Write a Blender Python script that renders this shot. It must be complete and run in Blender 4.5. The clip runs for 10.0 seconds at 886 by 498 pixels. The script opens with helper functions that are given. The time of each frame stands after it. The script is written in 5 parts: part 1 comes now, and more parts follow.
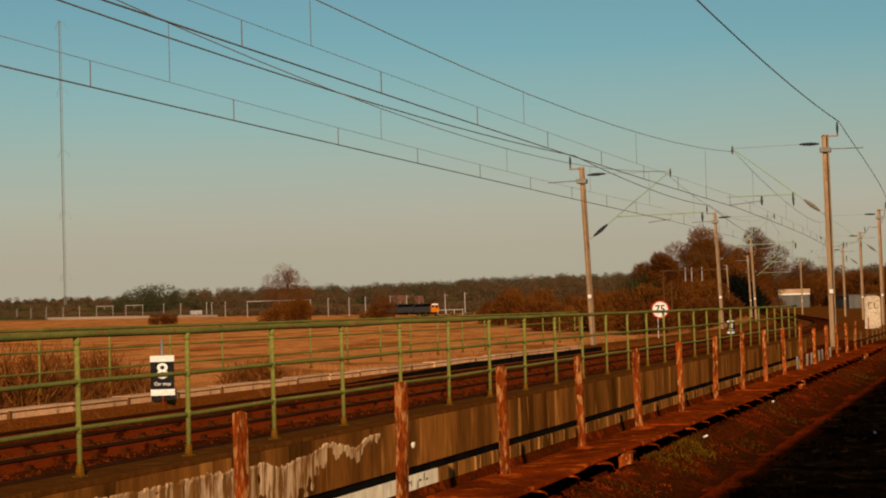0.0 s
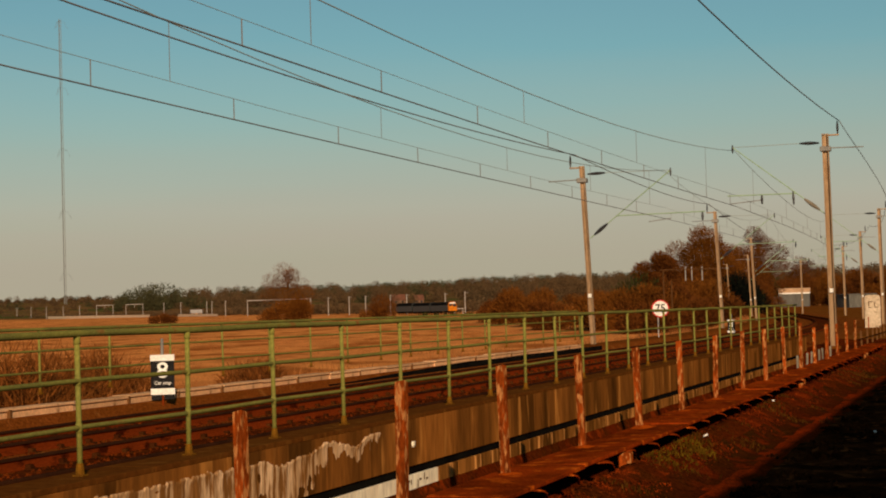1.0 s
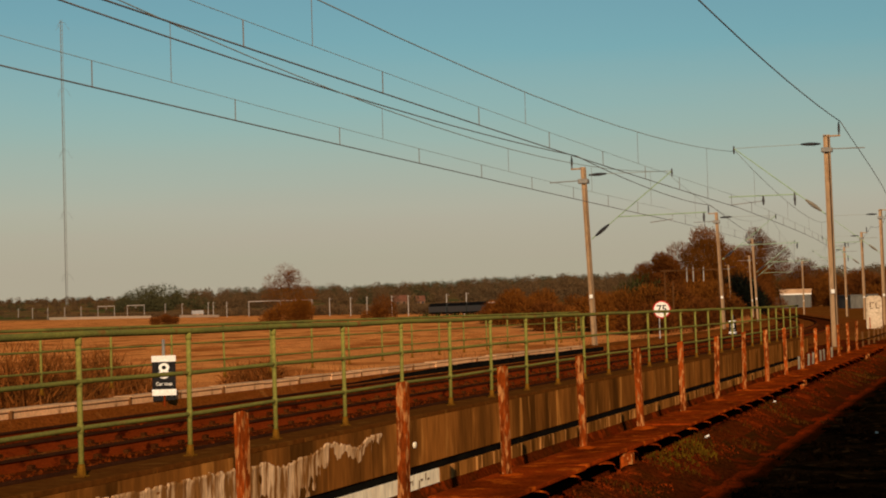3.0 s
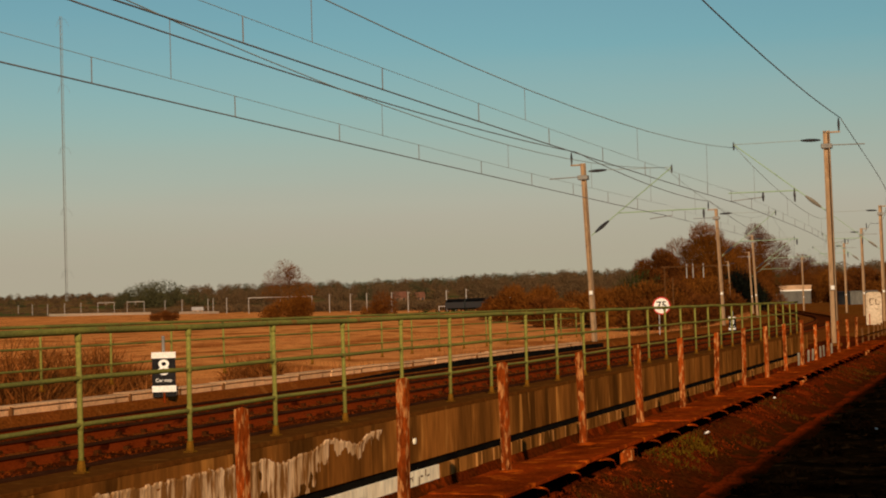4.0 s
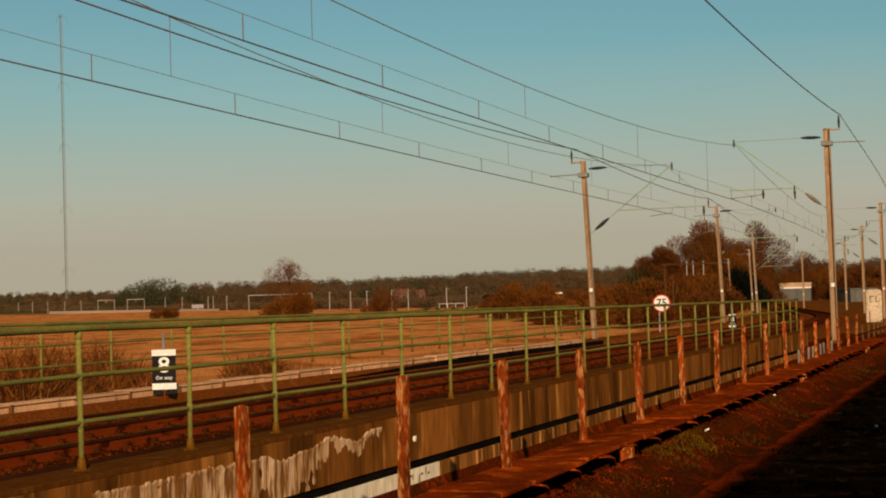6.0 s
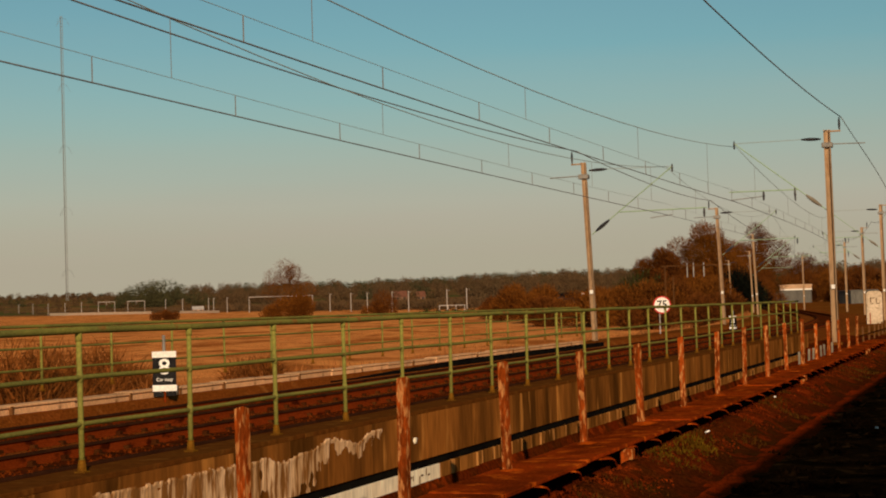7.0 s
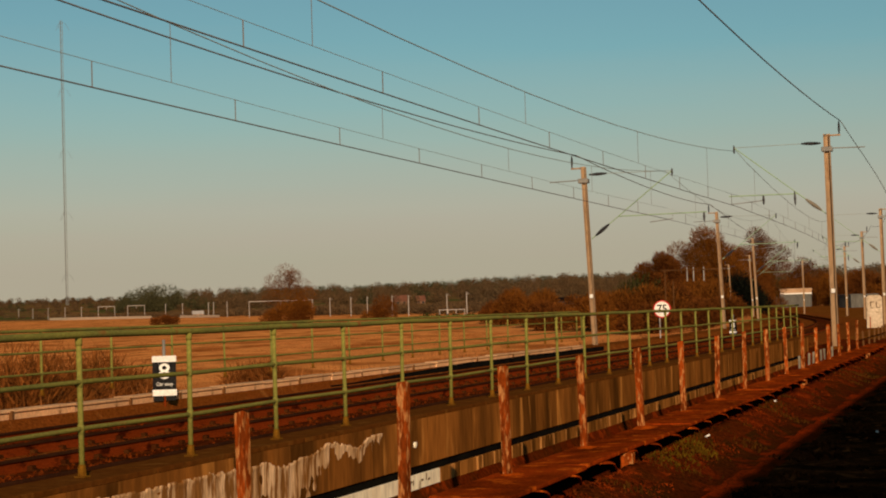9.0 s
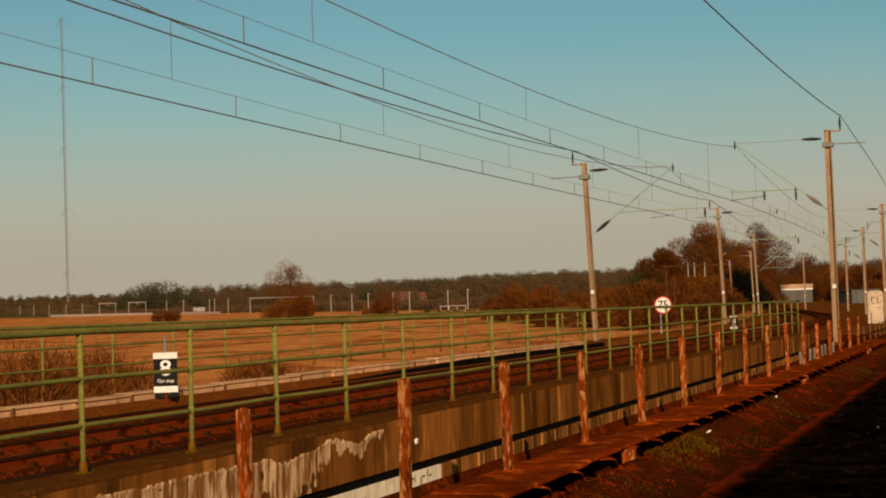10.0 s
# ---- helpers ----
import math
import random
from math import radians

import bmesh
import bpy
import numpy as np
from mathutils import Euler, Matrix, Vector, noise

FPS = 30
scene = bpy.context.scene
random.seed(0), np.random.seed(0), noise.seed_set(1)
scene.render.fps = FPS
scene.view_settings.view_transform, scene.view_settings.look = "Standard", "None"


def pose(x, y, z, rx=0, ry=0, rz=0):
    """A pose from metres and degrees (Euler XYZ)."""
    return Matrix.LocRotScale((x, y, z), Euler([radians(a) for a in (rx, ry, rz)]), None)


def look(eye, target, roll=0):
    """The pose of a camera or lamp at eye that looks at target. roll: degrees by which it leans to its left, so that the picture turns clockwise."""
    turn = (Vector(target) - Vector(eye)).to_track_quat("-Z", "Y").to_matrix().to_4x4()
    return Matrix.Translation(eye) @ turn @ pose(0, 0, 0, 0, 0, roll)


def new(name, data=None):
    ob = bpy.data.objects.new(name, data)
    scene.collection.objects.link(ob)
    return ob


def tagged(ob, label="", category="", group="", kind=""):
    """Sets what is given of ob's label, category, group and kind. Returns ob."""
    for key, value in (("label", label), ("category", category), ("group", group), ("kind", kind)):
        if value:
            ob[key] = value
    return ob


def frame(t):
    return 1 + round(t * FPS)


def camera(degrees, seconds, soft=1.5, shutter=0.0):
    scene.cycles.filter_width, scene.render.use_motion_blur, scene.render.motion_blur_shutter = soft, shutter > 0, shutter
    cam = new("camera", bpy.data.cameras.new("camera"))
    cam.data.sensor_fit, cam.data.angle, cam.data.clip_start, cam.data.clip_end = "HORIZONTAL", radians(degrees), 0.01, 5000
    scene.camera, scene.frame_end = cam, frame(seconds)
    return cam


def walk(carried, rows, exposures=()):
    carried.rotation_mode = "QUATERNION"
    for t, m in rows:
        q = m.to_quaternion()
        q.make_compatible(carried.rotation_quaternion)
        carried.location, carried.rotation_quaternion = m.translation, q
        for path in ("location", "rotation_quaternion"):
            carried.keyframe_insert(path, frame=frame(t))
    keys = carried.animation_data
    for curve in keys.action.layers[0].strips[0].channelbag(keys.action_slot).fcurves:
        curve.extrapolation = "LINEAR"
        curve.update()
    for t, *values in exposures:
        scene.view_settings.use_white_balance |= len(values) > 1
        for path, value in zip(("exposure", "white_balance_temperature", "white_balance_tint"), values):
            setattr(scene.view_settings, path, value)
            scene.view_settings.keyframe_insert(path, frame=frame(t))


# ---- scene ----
# The line of the railway leaves the camera at 18 degrees to the right of +y.
# Places on it are given as (along, side, height); height 0 is the top of the concrete parapet.
TURN = radians(18)
UX, UY = math.sin(TURN), math.cos(TURN)


def bend(al):
    """The railway curves to the left in the distance."""
    d = min(max(0.0, al - 72.0), 98.0)
    return 7.5e-4 * d * d + 0.147 * max(0.0, al - 170.0)


def P(al, s, z=0.0, curved=True):
    if curved:
        s = s + bend(al)
    return Vector((al * UX - s * UY, al * UY + s * UX, z))


def heading(al):
    """Turn about z that lays a thing's own y axis along the line."""
    return -18 + math.degrees(math.atan(1.5e-3 * min(max(0.0, al - 72.0), 98.0)))


# ---- camera: held by hand at one spot, swaying a little ----
EYE = (0.0, 0.0, 1.16)
FOCAL = 3031.6  # in the units of the sway below
cam = camera(29.0, 10.0, soft=1.95)
SWAY = [  # seconds, sway to the right, sway down, turn
    (0.0, 0.0, 0.0, 0.0), (0.5, 0.6, 0.0, 0.0), (1.0, 0.3, -1.6, 0.0), (1.5, 0.6, -1.7, 0.0), (2.0, 1.2, 0.8, 0.0),
    (2.5, 2.5, 1.1, 0.01), (4.0, 2.5, -6.4, -0.02), (4.5, 2.9, -10.0, -0.01), (5.0, 2.7, -11.0, -0.02), (5.5, 2.5, -11.0, -0.03),
    (7.0, 3.4, -7.8, -0.04), (7.5, 2.8, -2.2, -0.03), (8.0, 3.6, 4.1, -0.05), (8.5, 3.3, 3.2, -0.08), (9.0, 3.1, -0.1, -0.08),
    (9.5, 4.5, -2.7, -0.12), (10.0, 4.9, -6.7, -0.17)]


def held(dx, dy, turn):
    yaw, tilt = -dx / FOCAL, radians(2.167) + dy / FOCAL
    way = Vector((math.sin(yaw) * math.cos(tilt), math.cos(yaw) * math.cos(tilt), math.sin(tilt)))
    return look(EYE, Vector(EYE) + way * 10, -1.66 + turn)


walk(cam, [(t, held(dx, dy, turn)) for t, dx, dy, turn in SWAY], exposures=[(0.0, 0.05, 6500, 10), (10.0, 0.05, 6500, 10)])

# ---- world and sun: low winter sun behind the camera, to the right ----
SUN_AZ, SUN_EL = 173.0, 18.0  # compass degrees from +y towards +x
world = bpy.data.worlds.new("sky")
scene.world = world
world.use_nodes = True
wn, wl = world.node_tree.nodes, world.node_tree.links
sky = wn.new("ShaderNodeTexSky")
sky.sky_type, sky.sun_disc = "NISHITA", False
sky.sun_elevation, sky.sun_rotation = radians(SUN_EL), radians(SUN_AZ)
sky.air_density, sky.dust_density, sky.ozone_density = 1.0, 0.6, 1.5
wn["Background"].inputs["Strength"].default_value = 0.0565
# winter haze thickening towards the horizon, all the way round
co = wn.new("ShaderNodeTexCoord")
sep = wn.new("ShaderNodeSeparateXYZ")
wl.new(co.outputs["Generated"], sep.inputs[0])
low = wn.new("ShaderNodeMapRange")
low.interpolation_type = "SMOOTHSTEP"
low.inputs["From Min"].default_value, low.inputs["From Max"].default_value = 0.175, 0.01
wl.new(sep.outputs["Z"], low.inputs["Value"])
tint = wn.new("ShaderNodeMix")
tint.data_type, tint.blend_type = "RGBA", "MULTIPLY"
tint.inputs["Factor"].default_value = 1.0
tint.inputs["B"].default_value = (0.81, 1.13, 1.02, 1)
wl.new(sky.outputs["Color"], tint.inputs["A"])
haze = wn.new("ShaderNodeMix")
haze.data_type = "RGBA"
haze.inputs["B"].default_value = (7.4, 6.55, 5.15, 1)
streak = wn.new("ShaderNodeTexNoise")
streak.inputs["Scale"].default_value, streak.inputs["Detail"].default_value = 2.2, 4.0
flat = wn.new("ShaderNodeMapping")
flat.inputs["Scale"].default_value = (1, 1, 14)
wl.new(co.outputs["Generated"], flat.inputs["Vector"])
wl.new(flat.outputs["Vector"], streak.inputs["Vector"])
blend = wn.new("ShaderNodeMath")
blend.operation, blend.use_clamp = "MULTIPLY_ADD", True
blend.inputs[1].default_value = 0.34
wl.new(streak.outputs["Fac"], blend.inputs[0])
less = wn.new("ShaderNodeMath")
less.operation = "SUBTRACT"
less.inputs[1].default_value = 0.17
wl.new(low.outputs["Result"], less.inputs[0])
wl.new(less.outputs[0], blend.inputs[2])
wl.new(blend.outputs[0], haze.inputs["Factor"])
wl.new(tint.outputs["Result"], haze.inputs["A"])
# a soft bank of thin cloud with a faint warm upper edge, greyer beneath
lift = wn.new("ShaderNodeMath")
lift.operation = "MULTIPLY_ADD"
lift.inputs[1].default_value = 0.03
wl.new(streak.outputs["Fac"], lift.inputs[0])
wl.new(sep.outputs["Z"], lift.inputs[2])
bank = wn.new("ShaderNodeValToRGB")
for at, col in ((0.0, (0.97, 0.98, 0.89, 1)), (0.40, (0.98, 0.99, 0.94, 1)), (0.68, (1.05, 1.025, 1.035, 1)), (0.80, (1.02, 1.01, 1.03, 1)), (1.0, (1.0, 1.0, 1.0, 1))):
    stop = bank.color_ramp.elements.new(at)
    stop.color = col
bank.color_ramp.elements.remove(bank.color_ramp.elements[0])
scale_z = wn.new("ShaderNodeMath")
scale_z.operation = "MULTIPLY"
scale_z.inputs[1].default_value = 8.5
wl.new(lift.outputs[0], scale_z.inputs[0])
wl.new(scale_z.outputs[0], bank.inputs["Fac"])
clouded = wn.new("ShaderNodeMix")
clouded.data_type, clouded.blend_type = "RGBA", "MULTIPLY"
clouded.inputs["Factor"].default_value = 1.0
wl.new(haze.outputs["Result"], clouded.inputs["A"])
wl.new(bank.outputs["Color"], clouded.inputs["B"])
wl.new(clouded.outputs["Result"], wn["Background"].inputs["Color"])
sun = new("sun", bpy.data.lights.new("sun", "SUN"))
sun.data.energy, sun.data.angle, sun.data.color = 4.15, radians(0.6), (1.0, 0.72, 0.46)
sun_way = Vector((math.sin(radians(SUN_AZ)) * math.cos(radians(SUN_EL)), math.cos(radians(SUN_AZ)) * math.cos(radians(SUN_EL)), math.sin(radians(SUN_EL))))
sun.matrix_world = look(sun_way * 100, (0, 0, 0))


# ---- materials ----
def mat(name, base, other=None, rough=0.85, metal=0.0, scale=3.0, fine=40.0, bump=0.3, stretch=(1, 1, 1), third=None, third_at=0.62,
        per_object=0.0, per_island=0.0, contrast=0.25, spec=0.0, own=False):
    """A weathered surface: two colours mixed by broad noise, a third as stains, fine grain as colour and relief."""
    m = bpy.data.materials.new(name)
    m.use_nodes = True
    n, l = m.node_tree.nodes, m.node_tree.links
    b = n["Principled BSDF"]
    b.inputs["Roughness"].default_value, b.inputs["Metallic"].default_value = rough, metal
    b.inputs["Specular IOR Level"].default_value = spec
    co = n.new("ShaderNodeTexCoord")
    mp = n.new("ShaderNodeMapping")
    mp.inputs["Scale"].default_value = stretch
    if own:  # each piece takes its own stretch of the pattern
        info, far, add = n.new("ShaderNodeObjectInfo"), n.new("ShaderNodeVectorMath"), n.new("ShaderNodeVectorMath")
        far.operation, add.operation = "SCALE", "ADD"
        far.inputs[0].default_value = (31, 57, 19)
        l.new(info.outputs["Random"], far.inputs["Scale"])
        l.new(co.outputs["Object"], add.inputs[0])
        l.new(far.outputs[0], add.inputs[1])
        l.new(add.outputs[0], mp.inputs["Vector"])
    else:
        l.new(co.outputs["Object"], mp.inputs["Vector"])

    def noise_tex(sc, detail=5.0):
        t = n.new("ShaderNodeTexNoise")
        t.inputs["Scale"].default_value, t.inputs["Detail"].default_value = sc, detail
        l.new(mp.outputs["Vector"], t.inputs["Vector"])
        return t

    def ramp(src, a, z):
        r = n.new("ShaderNodeMapRange")
        r.inputs["From Min"].default_value, r.inputs["From Max"].default_value = a, z
        l.new(src, r.inputs["Value"])
        return r.outputs["Result"]

    def mix(fac, a, c):
        x = n.new("ShaderNodeMix")
        x.data_type = "RGBA"
        l.new(fac, x.inputs["Factor"])
        for sock, v in ((x.inputs["A"], a), (x.inputs["B"], c)):
            if isinstance(v, tuple):
                sock.default_value = (*v, 1)
            else:
                l.new(v, sock)
        return x.outputs["Result"]

    other = other or tuple(c * 0.6 for c in base)
    broad, grain = noise_tex(scale), noise_tex(fine, 3.0)
    col = mix(ramp(broad.outputs["Fac"], 0.36, 0.64), base, other)
    if third:
        st = noise_tex(scale * 2.7, 6.0)
        col = mix(ramp(st.outputs["Fac"], third_at - 0.05, third_at + 0.05), col, third)
    hsv = n.new("ShaderNodeHueSaturation")
    val = ramp(grain.outputs["Fac"], 0.25, 0.75)
    mul = n.new("ShaderNodeMath")
    mul.operation = "MULTIPLY_ADD"
    mul.inputs[1].default_value, mul.inputs[2].default_value = 2 * contrast, 1 - contrast
    l.new(val, mul.inputs[0])
    out = mul.outputs[0]
    for amount, node, sock in ((per_object, "ShaderNodeObjectInfo", "Random"), (per_island, "ShaderNodeNewGeometry", "Random Per Island")):
        if amount:
            o = n.new(node)
            m2 = n.new("ShaderNodeMath")
            m2.operation = "MULTIPLY_ADD"
            m2.inputs[1].default_value, m2.inputs[2].default_value = 2 * amount, 1 - amount
            l.new(o.outputs[sock], m2.inputs[0])
            m3 = n.new("ShaderNodeMath")
            m3.operation = "MULTIPLY"
            l.new(out, m3.inputs[0]), l.new(m2.outputs[0], m3.inputs[1])
            out = m3.outputs[0]
    l.new(out, hsv.inputs["Value"])
    l.new(col, hsv.inputs["Color"])
    l.new(hsv.outputs["Color"], b.inputs["Base Color"])
    if bump:
        bp = n.new("ShaderNodeBump")
        bp.inputs["Strength"].default_value, bp.inputs["Distance"].default_value = bump, 0.02
        l.new(grain.outputs["Fac"], bp.inputs["Height"])
        l.new(bp.outputs["Normal"], b.inputs["Normal"])
    return m


GREEN = mat("green_paint", (0.222, 0.204, 0.044), (0.155, 0.148, 0.038), rough=0.5, scale=1.5, third=(0.257, 0.100, 0.029), third_at=0.67, bump=0.15)
GREEN_FOOT = mat("rusty_foot", (0.1817, 0.0805, 0.0080), (0.094, 0.038, 0.005), scale=9)
RUST = mat("rust", (0.3086, 0.0401, 0.0036), (0.130, 0.019, 0.002), scale=1.6, fine=30, third=(0.4862, 0.0893, 0.0071), third_at=0.62, bump=0.6, contrast=0.45, own=True)
RUST_POST = mat("flaking_rust", (0.330, 0.058, 0.007), (0.120, 0.024, 0.004), scale=7, stretch=(1, 1, 0.45), third=(0.46, 0.19, 0.06), third_at=0.56, bump=0.5, contrast=0.4, per_object=0.25, own=True)
RUST_FRESH = mat("fresh_rust", (0.50, 0.080, 0.005), (0.33, 0.050, 0.004), scale=4, bump=0.5, contrast=0.35, own=True)
# rust darkened as shade for the girder web; also plain dark rust
RUST_AND_GAP_SHADE = mat("rust_and_gap_shade", (0.035, 0.007, 0.002), (0.017, 0.004, 0.001), scale=3)
RAIL = mat("rail_steel", (0.1584, 0.0255, 0.0035), (0.198, 0.031, 0.005), rough=0.8, scale=2, stretch=(1, 0.3, 1), third=(0.0462, 0.0075, 0.0015), third_at=0.62)
RAIL_TOP = mat("rail_head", (0.050, 0.018, 0.008), (0.032, 0.012, 0.006), rough=0.7, scale=2, bump=0.05)
SLEEPER = mat("sleeper", (0.067, 0.021, 0.005), (0.042, 0.011, 0.003), scale=3, stretch=(0.3, 3, 1), per_object=0.25, own=True)
BALLAST = mat("ballast", (0.2075, 0.0517, 0.0082), (0.180, 0.048, 0.007), scale=0.9, fine=24, bump=1.0, contrast=0.55, third=(0.2614, 0.0850, 0.0163), third_at=0.62)
BALLAST_OIL = mat("oily_ballast", (0.0660, 0.0128, 0.0020), (0.085, 0.017, 0.004), scale=0.6, fine=9, bump=1.0, contrast=0.55, third=(0.1188, 0.0284, 0.0044), third_at=0.6)
STONE = mat("ballast_stone", (0.103, 0.020, 0.002), (0.074, 0.013, 0.002), scale=6, fine=60, per_island=0.35)
WALL = mat("stained_concrete", (0.2919, 0.1027, 0.0184), (0.082, 0.031, 0.006), scale=1.25, fine=13, stretch=(1, 1, 0.2), third=(0.4480, 0.1797, 0.0366), third_at=0.64, bump=0.35, contrast=0.26, per_object=0.13, own=True)
WALL_LOW = mat("pale_concrete", (0.3252, 0.1248, 0.0253), (0.094, 0.037, 0.007), scale=2.6, fine=14, stretch=(1, 1, 0.13), third=(0.7370, 0.3214, 0.0878), third_at=0.60, bump=0.35, contrast=0.35, per_object=0.2, own=True)
COPING = mat("mossy_coping", (0.1260, 0.0435, 0.0075), (0.112, 0.035, 0.006), scale=1.3, fine=12, bump=0.5, third=(0.1692, 0.0645, 0.0120), third_at=0.64, own=True)
LIME = mat("lime_crust", (0.820, 0.530, 0.300), (0.480, 0.265, 0.115), scale=4.2, fine=30, stretch=(1, 1, 0.18), third=(0.250, 0.105, 0.028), third_at=0.53, bump=0.5, contrast=0.25)
WHITEWASH = mat("whitewash", (0.92, 0.82, 0.62), (0.84, 0.70, 0.50), scale=2, fine=12, stretch=(1, 1, 0.3), third=(0.46, 0.28, 0.14), third_at=0.70, bump=0.2, own=True)
# near-black colour that stands in for shade in the slot and under the trough
SHADE_BLACK = mat("black_recess_shade", (0.006, 0.005, 0.005), (0.010, 0.009, 0.007), rough=0.6, scale=2)
TROUGH = mat("trough_concrete", (0.5543, 0.3150, 0.1612), (0.732, 0.398, 0.192), scale=1.5, fine=20, per_object=0.12, third=(0.2523, 0.1147, 0.0459), third_at=0.66)
MAST_GREY = mat("pale_lattice", (0.24, 0.245, 0.24), (0.20, 0.205, 0.20), scale=0.2, bump=0)
GREY = mat("grey_steel", (0.270, 0.252, 0.225), (0.198, 0.180, 0.162), rough=0.6, metal=0.3, scale=2)
MAST = mat("weathered_mast", (0.3725, 0.2438, 0.1413), (0.236, 0.148, 0.082), rough=0.75, scale=0.8, fine=12, stretch=(1, 1, 0.25), third=(0.2225, 0.1187, 0.0537), third_at=0.62, bump=0.2)
FAR_MAST = mat("galvanised_far", (0.4553, 0.4022, 0.3680), (0.343, 0.303, 0.275), scale=0.5, bump=0)
ARM = mat("green_tube", (0.290, 0.400, 0.250), (0.240, 0.340, 0.210), rough=0.6, scale=2, bump=0.1)
WIRE = mat("copper_wire", (0.200, 0.180, 0.168), (0.150, 0.135, 0.126), rough=0.7, scale=0.5, bump=0)
WIRE_PALE = mat("pale_wire", (0.330, 0.335, 0.295), (0.270, 0.280, 0.245), rough=0.7, scale=0.5, bump=0)
INSUL = mat("dark_glaze", (0.030, 0.026, 0.027), (0.020, 0.018, 0.019), rough=0.4, scale=4, bump=0.05, spec=0.4)
WHITE = mat("white_enamel", (0.82, 0.79, 0.74), (0.74, 0.7, 0.64), rough=0.45, scale=3, bump=0.05)
SIGN_BLACK = mat("black_enamel", (0.014, 0.013, 0.013), (0.022, 0.02, 0.02), rough=0.45, scale=3, bump=0.05)
SIGN_RED = mat("red_enamel", (0.55, 0.05, 0.04), (0.45, 0.04, 0.03), rough=0.45, scale=3, bump=0.05)
DIRT = mat("dry_dirt", (0.1109, 0.0143, 0.0018), (0.062, 0.014, 0.002), scale=1.1, fine=16, bump=1.0, contrast=0.55, third=(0.1940, 0.0270, 0.0030), third_at=0.60)
PATH = mat("trodden_dirt", (0.0624, 0.0104, 0.0017), (0.036, 0.013, 0.002), scale=0.8, fine=14, stretch=(1.6, 0.7, 1), bump=0.8, contrast=0.5, third=(0.1087, 0.0148, 0.0017), third_at=0.60)
RED_DIRT = mat("red_dirt", (0.1893, 0.0205, 0.0018), (0.098, 0.015, 0.002), scale=0.9, fine=14, stretch=(1.6, 0.7, 1), bump=0.8, contrast=0.45, third=(0.0668, 0.0120, 0.0018), third_at=0.60)
# litter whose near-black patches deepen the shade along the platform wall
SHADE_LITTER = mat("shade_toned_litter", (0.0801, 0.0203, 0.0049), (0.010, 0.003, 0.001), scale=1.6, fine=12, bump=1.0, contrast=0.5, third=(0.1820, 0.0499, 0.0125), third_at=0.63)
GRASS = mat("dry_bank_grass", (0.2057, 0.0663, 0.0102), (0.161, 0.047, 0.007), scale=0.12, fine=2.5, bump=0.6, contrast=0.35, third=(0.0978, 0.0348, 0.0051), third_at=0.6)
REED = mat("reed_bed", (0.7674, 0.2746, 0.0658), (0.684, 0.231, 0.059), scale=0.05, fine=0.45, stretch=(1, 0.5, 1), bump=0.4, contrast=0.3, third=(0.3680, 0.1081, 0.0217), third_at=0.57)
STRAW = mat("straw", (0.330, 0.120, 0.034), (0.230, 0.078, 0.022), scale=0.05, fine=0.5, bump=0, per_island=0.25)
LAND = mat("far_land", (0.200, 0.098, 0.034), (0.140, 0.082, 0.028), scale=0.006, fine=0.1, bump=0, contrast=0.3, third=(0.075, 0.078, 0.022), third_at=0.55)
TWIG = mat("winter_twigs", (0.118, 0.038, 0.008), (0.083, 0.026, 0.006), scale=0.25, fine=3, bump=0, per_island=0.22)
TWIG_RED = mat("red_twigs", (0.150, 0.050, 0.008), (0.101, 0.033, 0.006), scale=0.2, fine=3, bump=0, per_island=0.22)
TWIG_PALE = mat("tawny_twigs", (0.2025, 0.0650, 0.0143), (0.085, 0.029, 0.006), scale=0.3, fine=3, bump=0, per_island=0.3)
WEATHERED = mat("weathered_stake", (0.16, 0.07, 0.025), (0.09, 0.04, 0.014), scale=3, fine=20, stretch=(1, 1, 0.3))
BARK = mat("bark", (0.110, 0.048, 0.017), (0.070, 0.032, 0.012), scale=3, fine=20, stretch=(1, 1, 0.2))
DARK_LEAF = mat("dark_leaves", (0.008, 0.009, 0.006), (0.005, 0.006, 0.004), scale=0.1, fine=1, bump=0, per_island=0.2)
EVERGREEN = mat("evergreen", (0.036, 0.037, 0.010), (0.024, 0.027, 0.008), scale=0.1, fine=1, bump=0, per_island=0.22)
FAR_BROWN = mat("far_bare_wood", (0.104, 0.060, 0.028), (0.078, 0.049, 0.025), scale=0.02, fine=0.4, bump=0, per_island=0.14)
FAR_GREEN = mat("far_evergreen", (0.060, 0.054, 0.024), (0.042, 0.040, 0.019), scale=0.02, fine=0.4, bump=0, per_island=0.2)
WEED = mat("dry_weeds", (0.081, 0.033, 0.005), (0.054, 0.017, 0.002), scale=2, fine=20, bump=0, per_island=0.5)
MOSS = mat("green_weeds", (0.120, 0.066, 0.005), (0.075, 0.036, 0.003), scale=2, fine=20, bump=0, per_island=0.5)
LOCO = mat("dark_green_livery", (0.008, 0.013, 0.011), (0.006, 0.008, 0.008), rough=0.4, scale=0.5, bump=0, spec=0.5)
LOCO_ROOF = mat("sooty_roof", (0.012, 0.013, 0.013), (0.008, 0.008, 0.008), scale=0.5, bump=0)
BEIGE = mat("dull_stake", (0.216, 0.182, 0.135), (0.156, 0.132, 0.100), scale=3)
YELLOW = mat("warning_yellow", (0.50, 0.15, 0.010), (0.42, 0.12, 0.009), rough=0.45, scale=0.8, bump=0)
ROOF_TILE = mat("clay_tiles", (0.15, 0.062, 0.038), (0.11, 0.048, 0.030), scale=0.2, fine=2, bump=0)
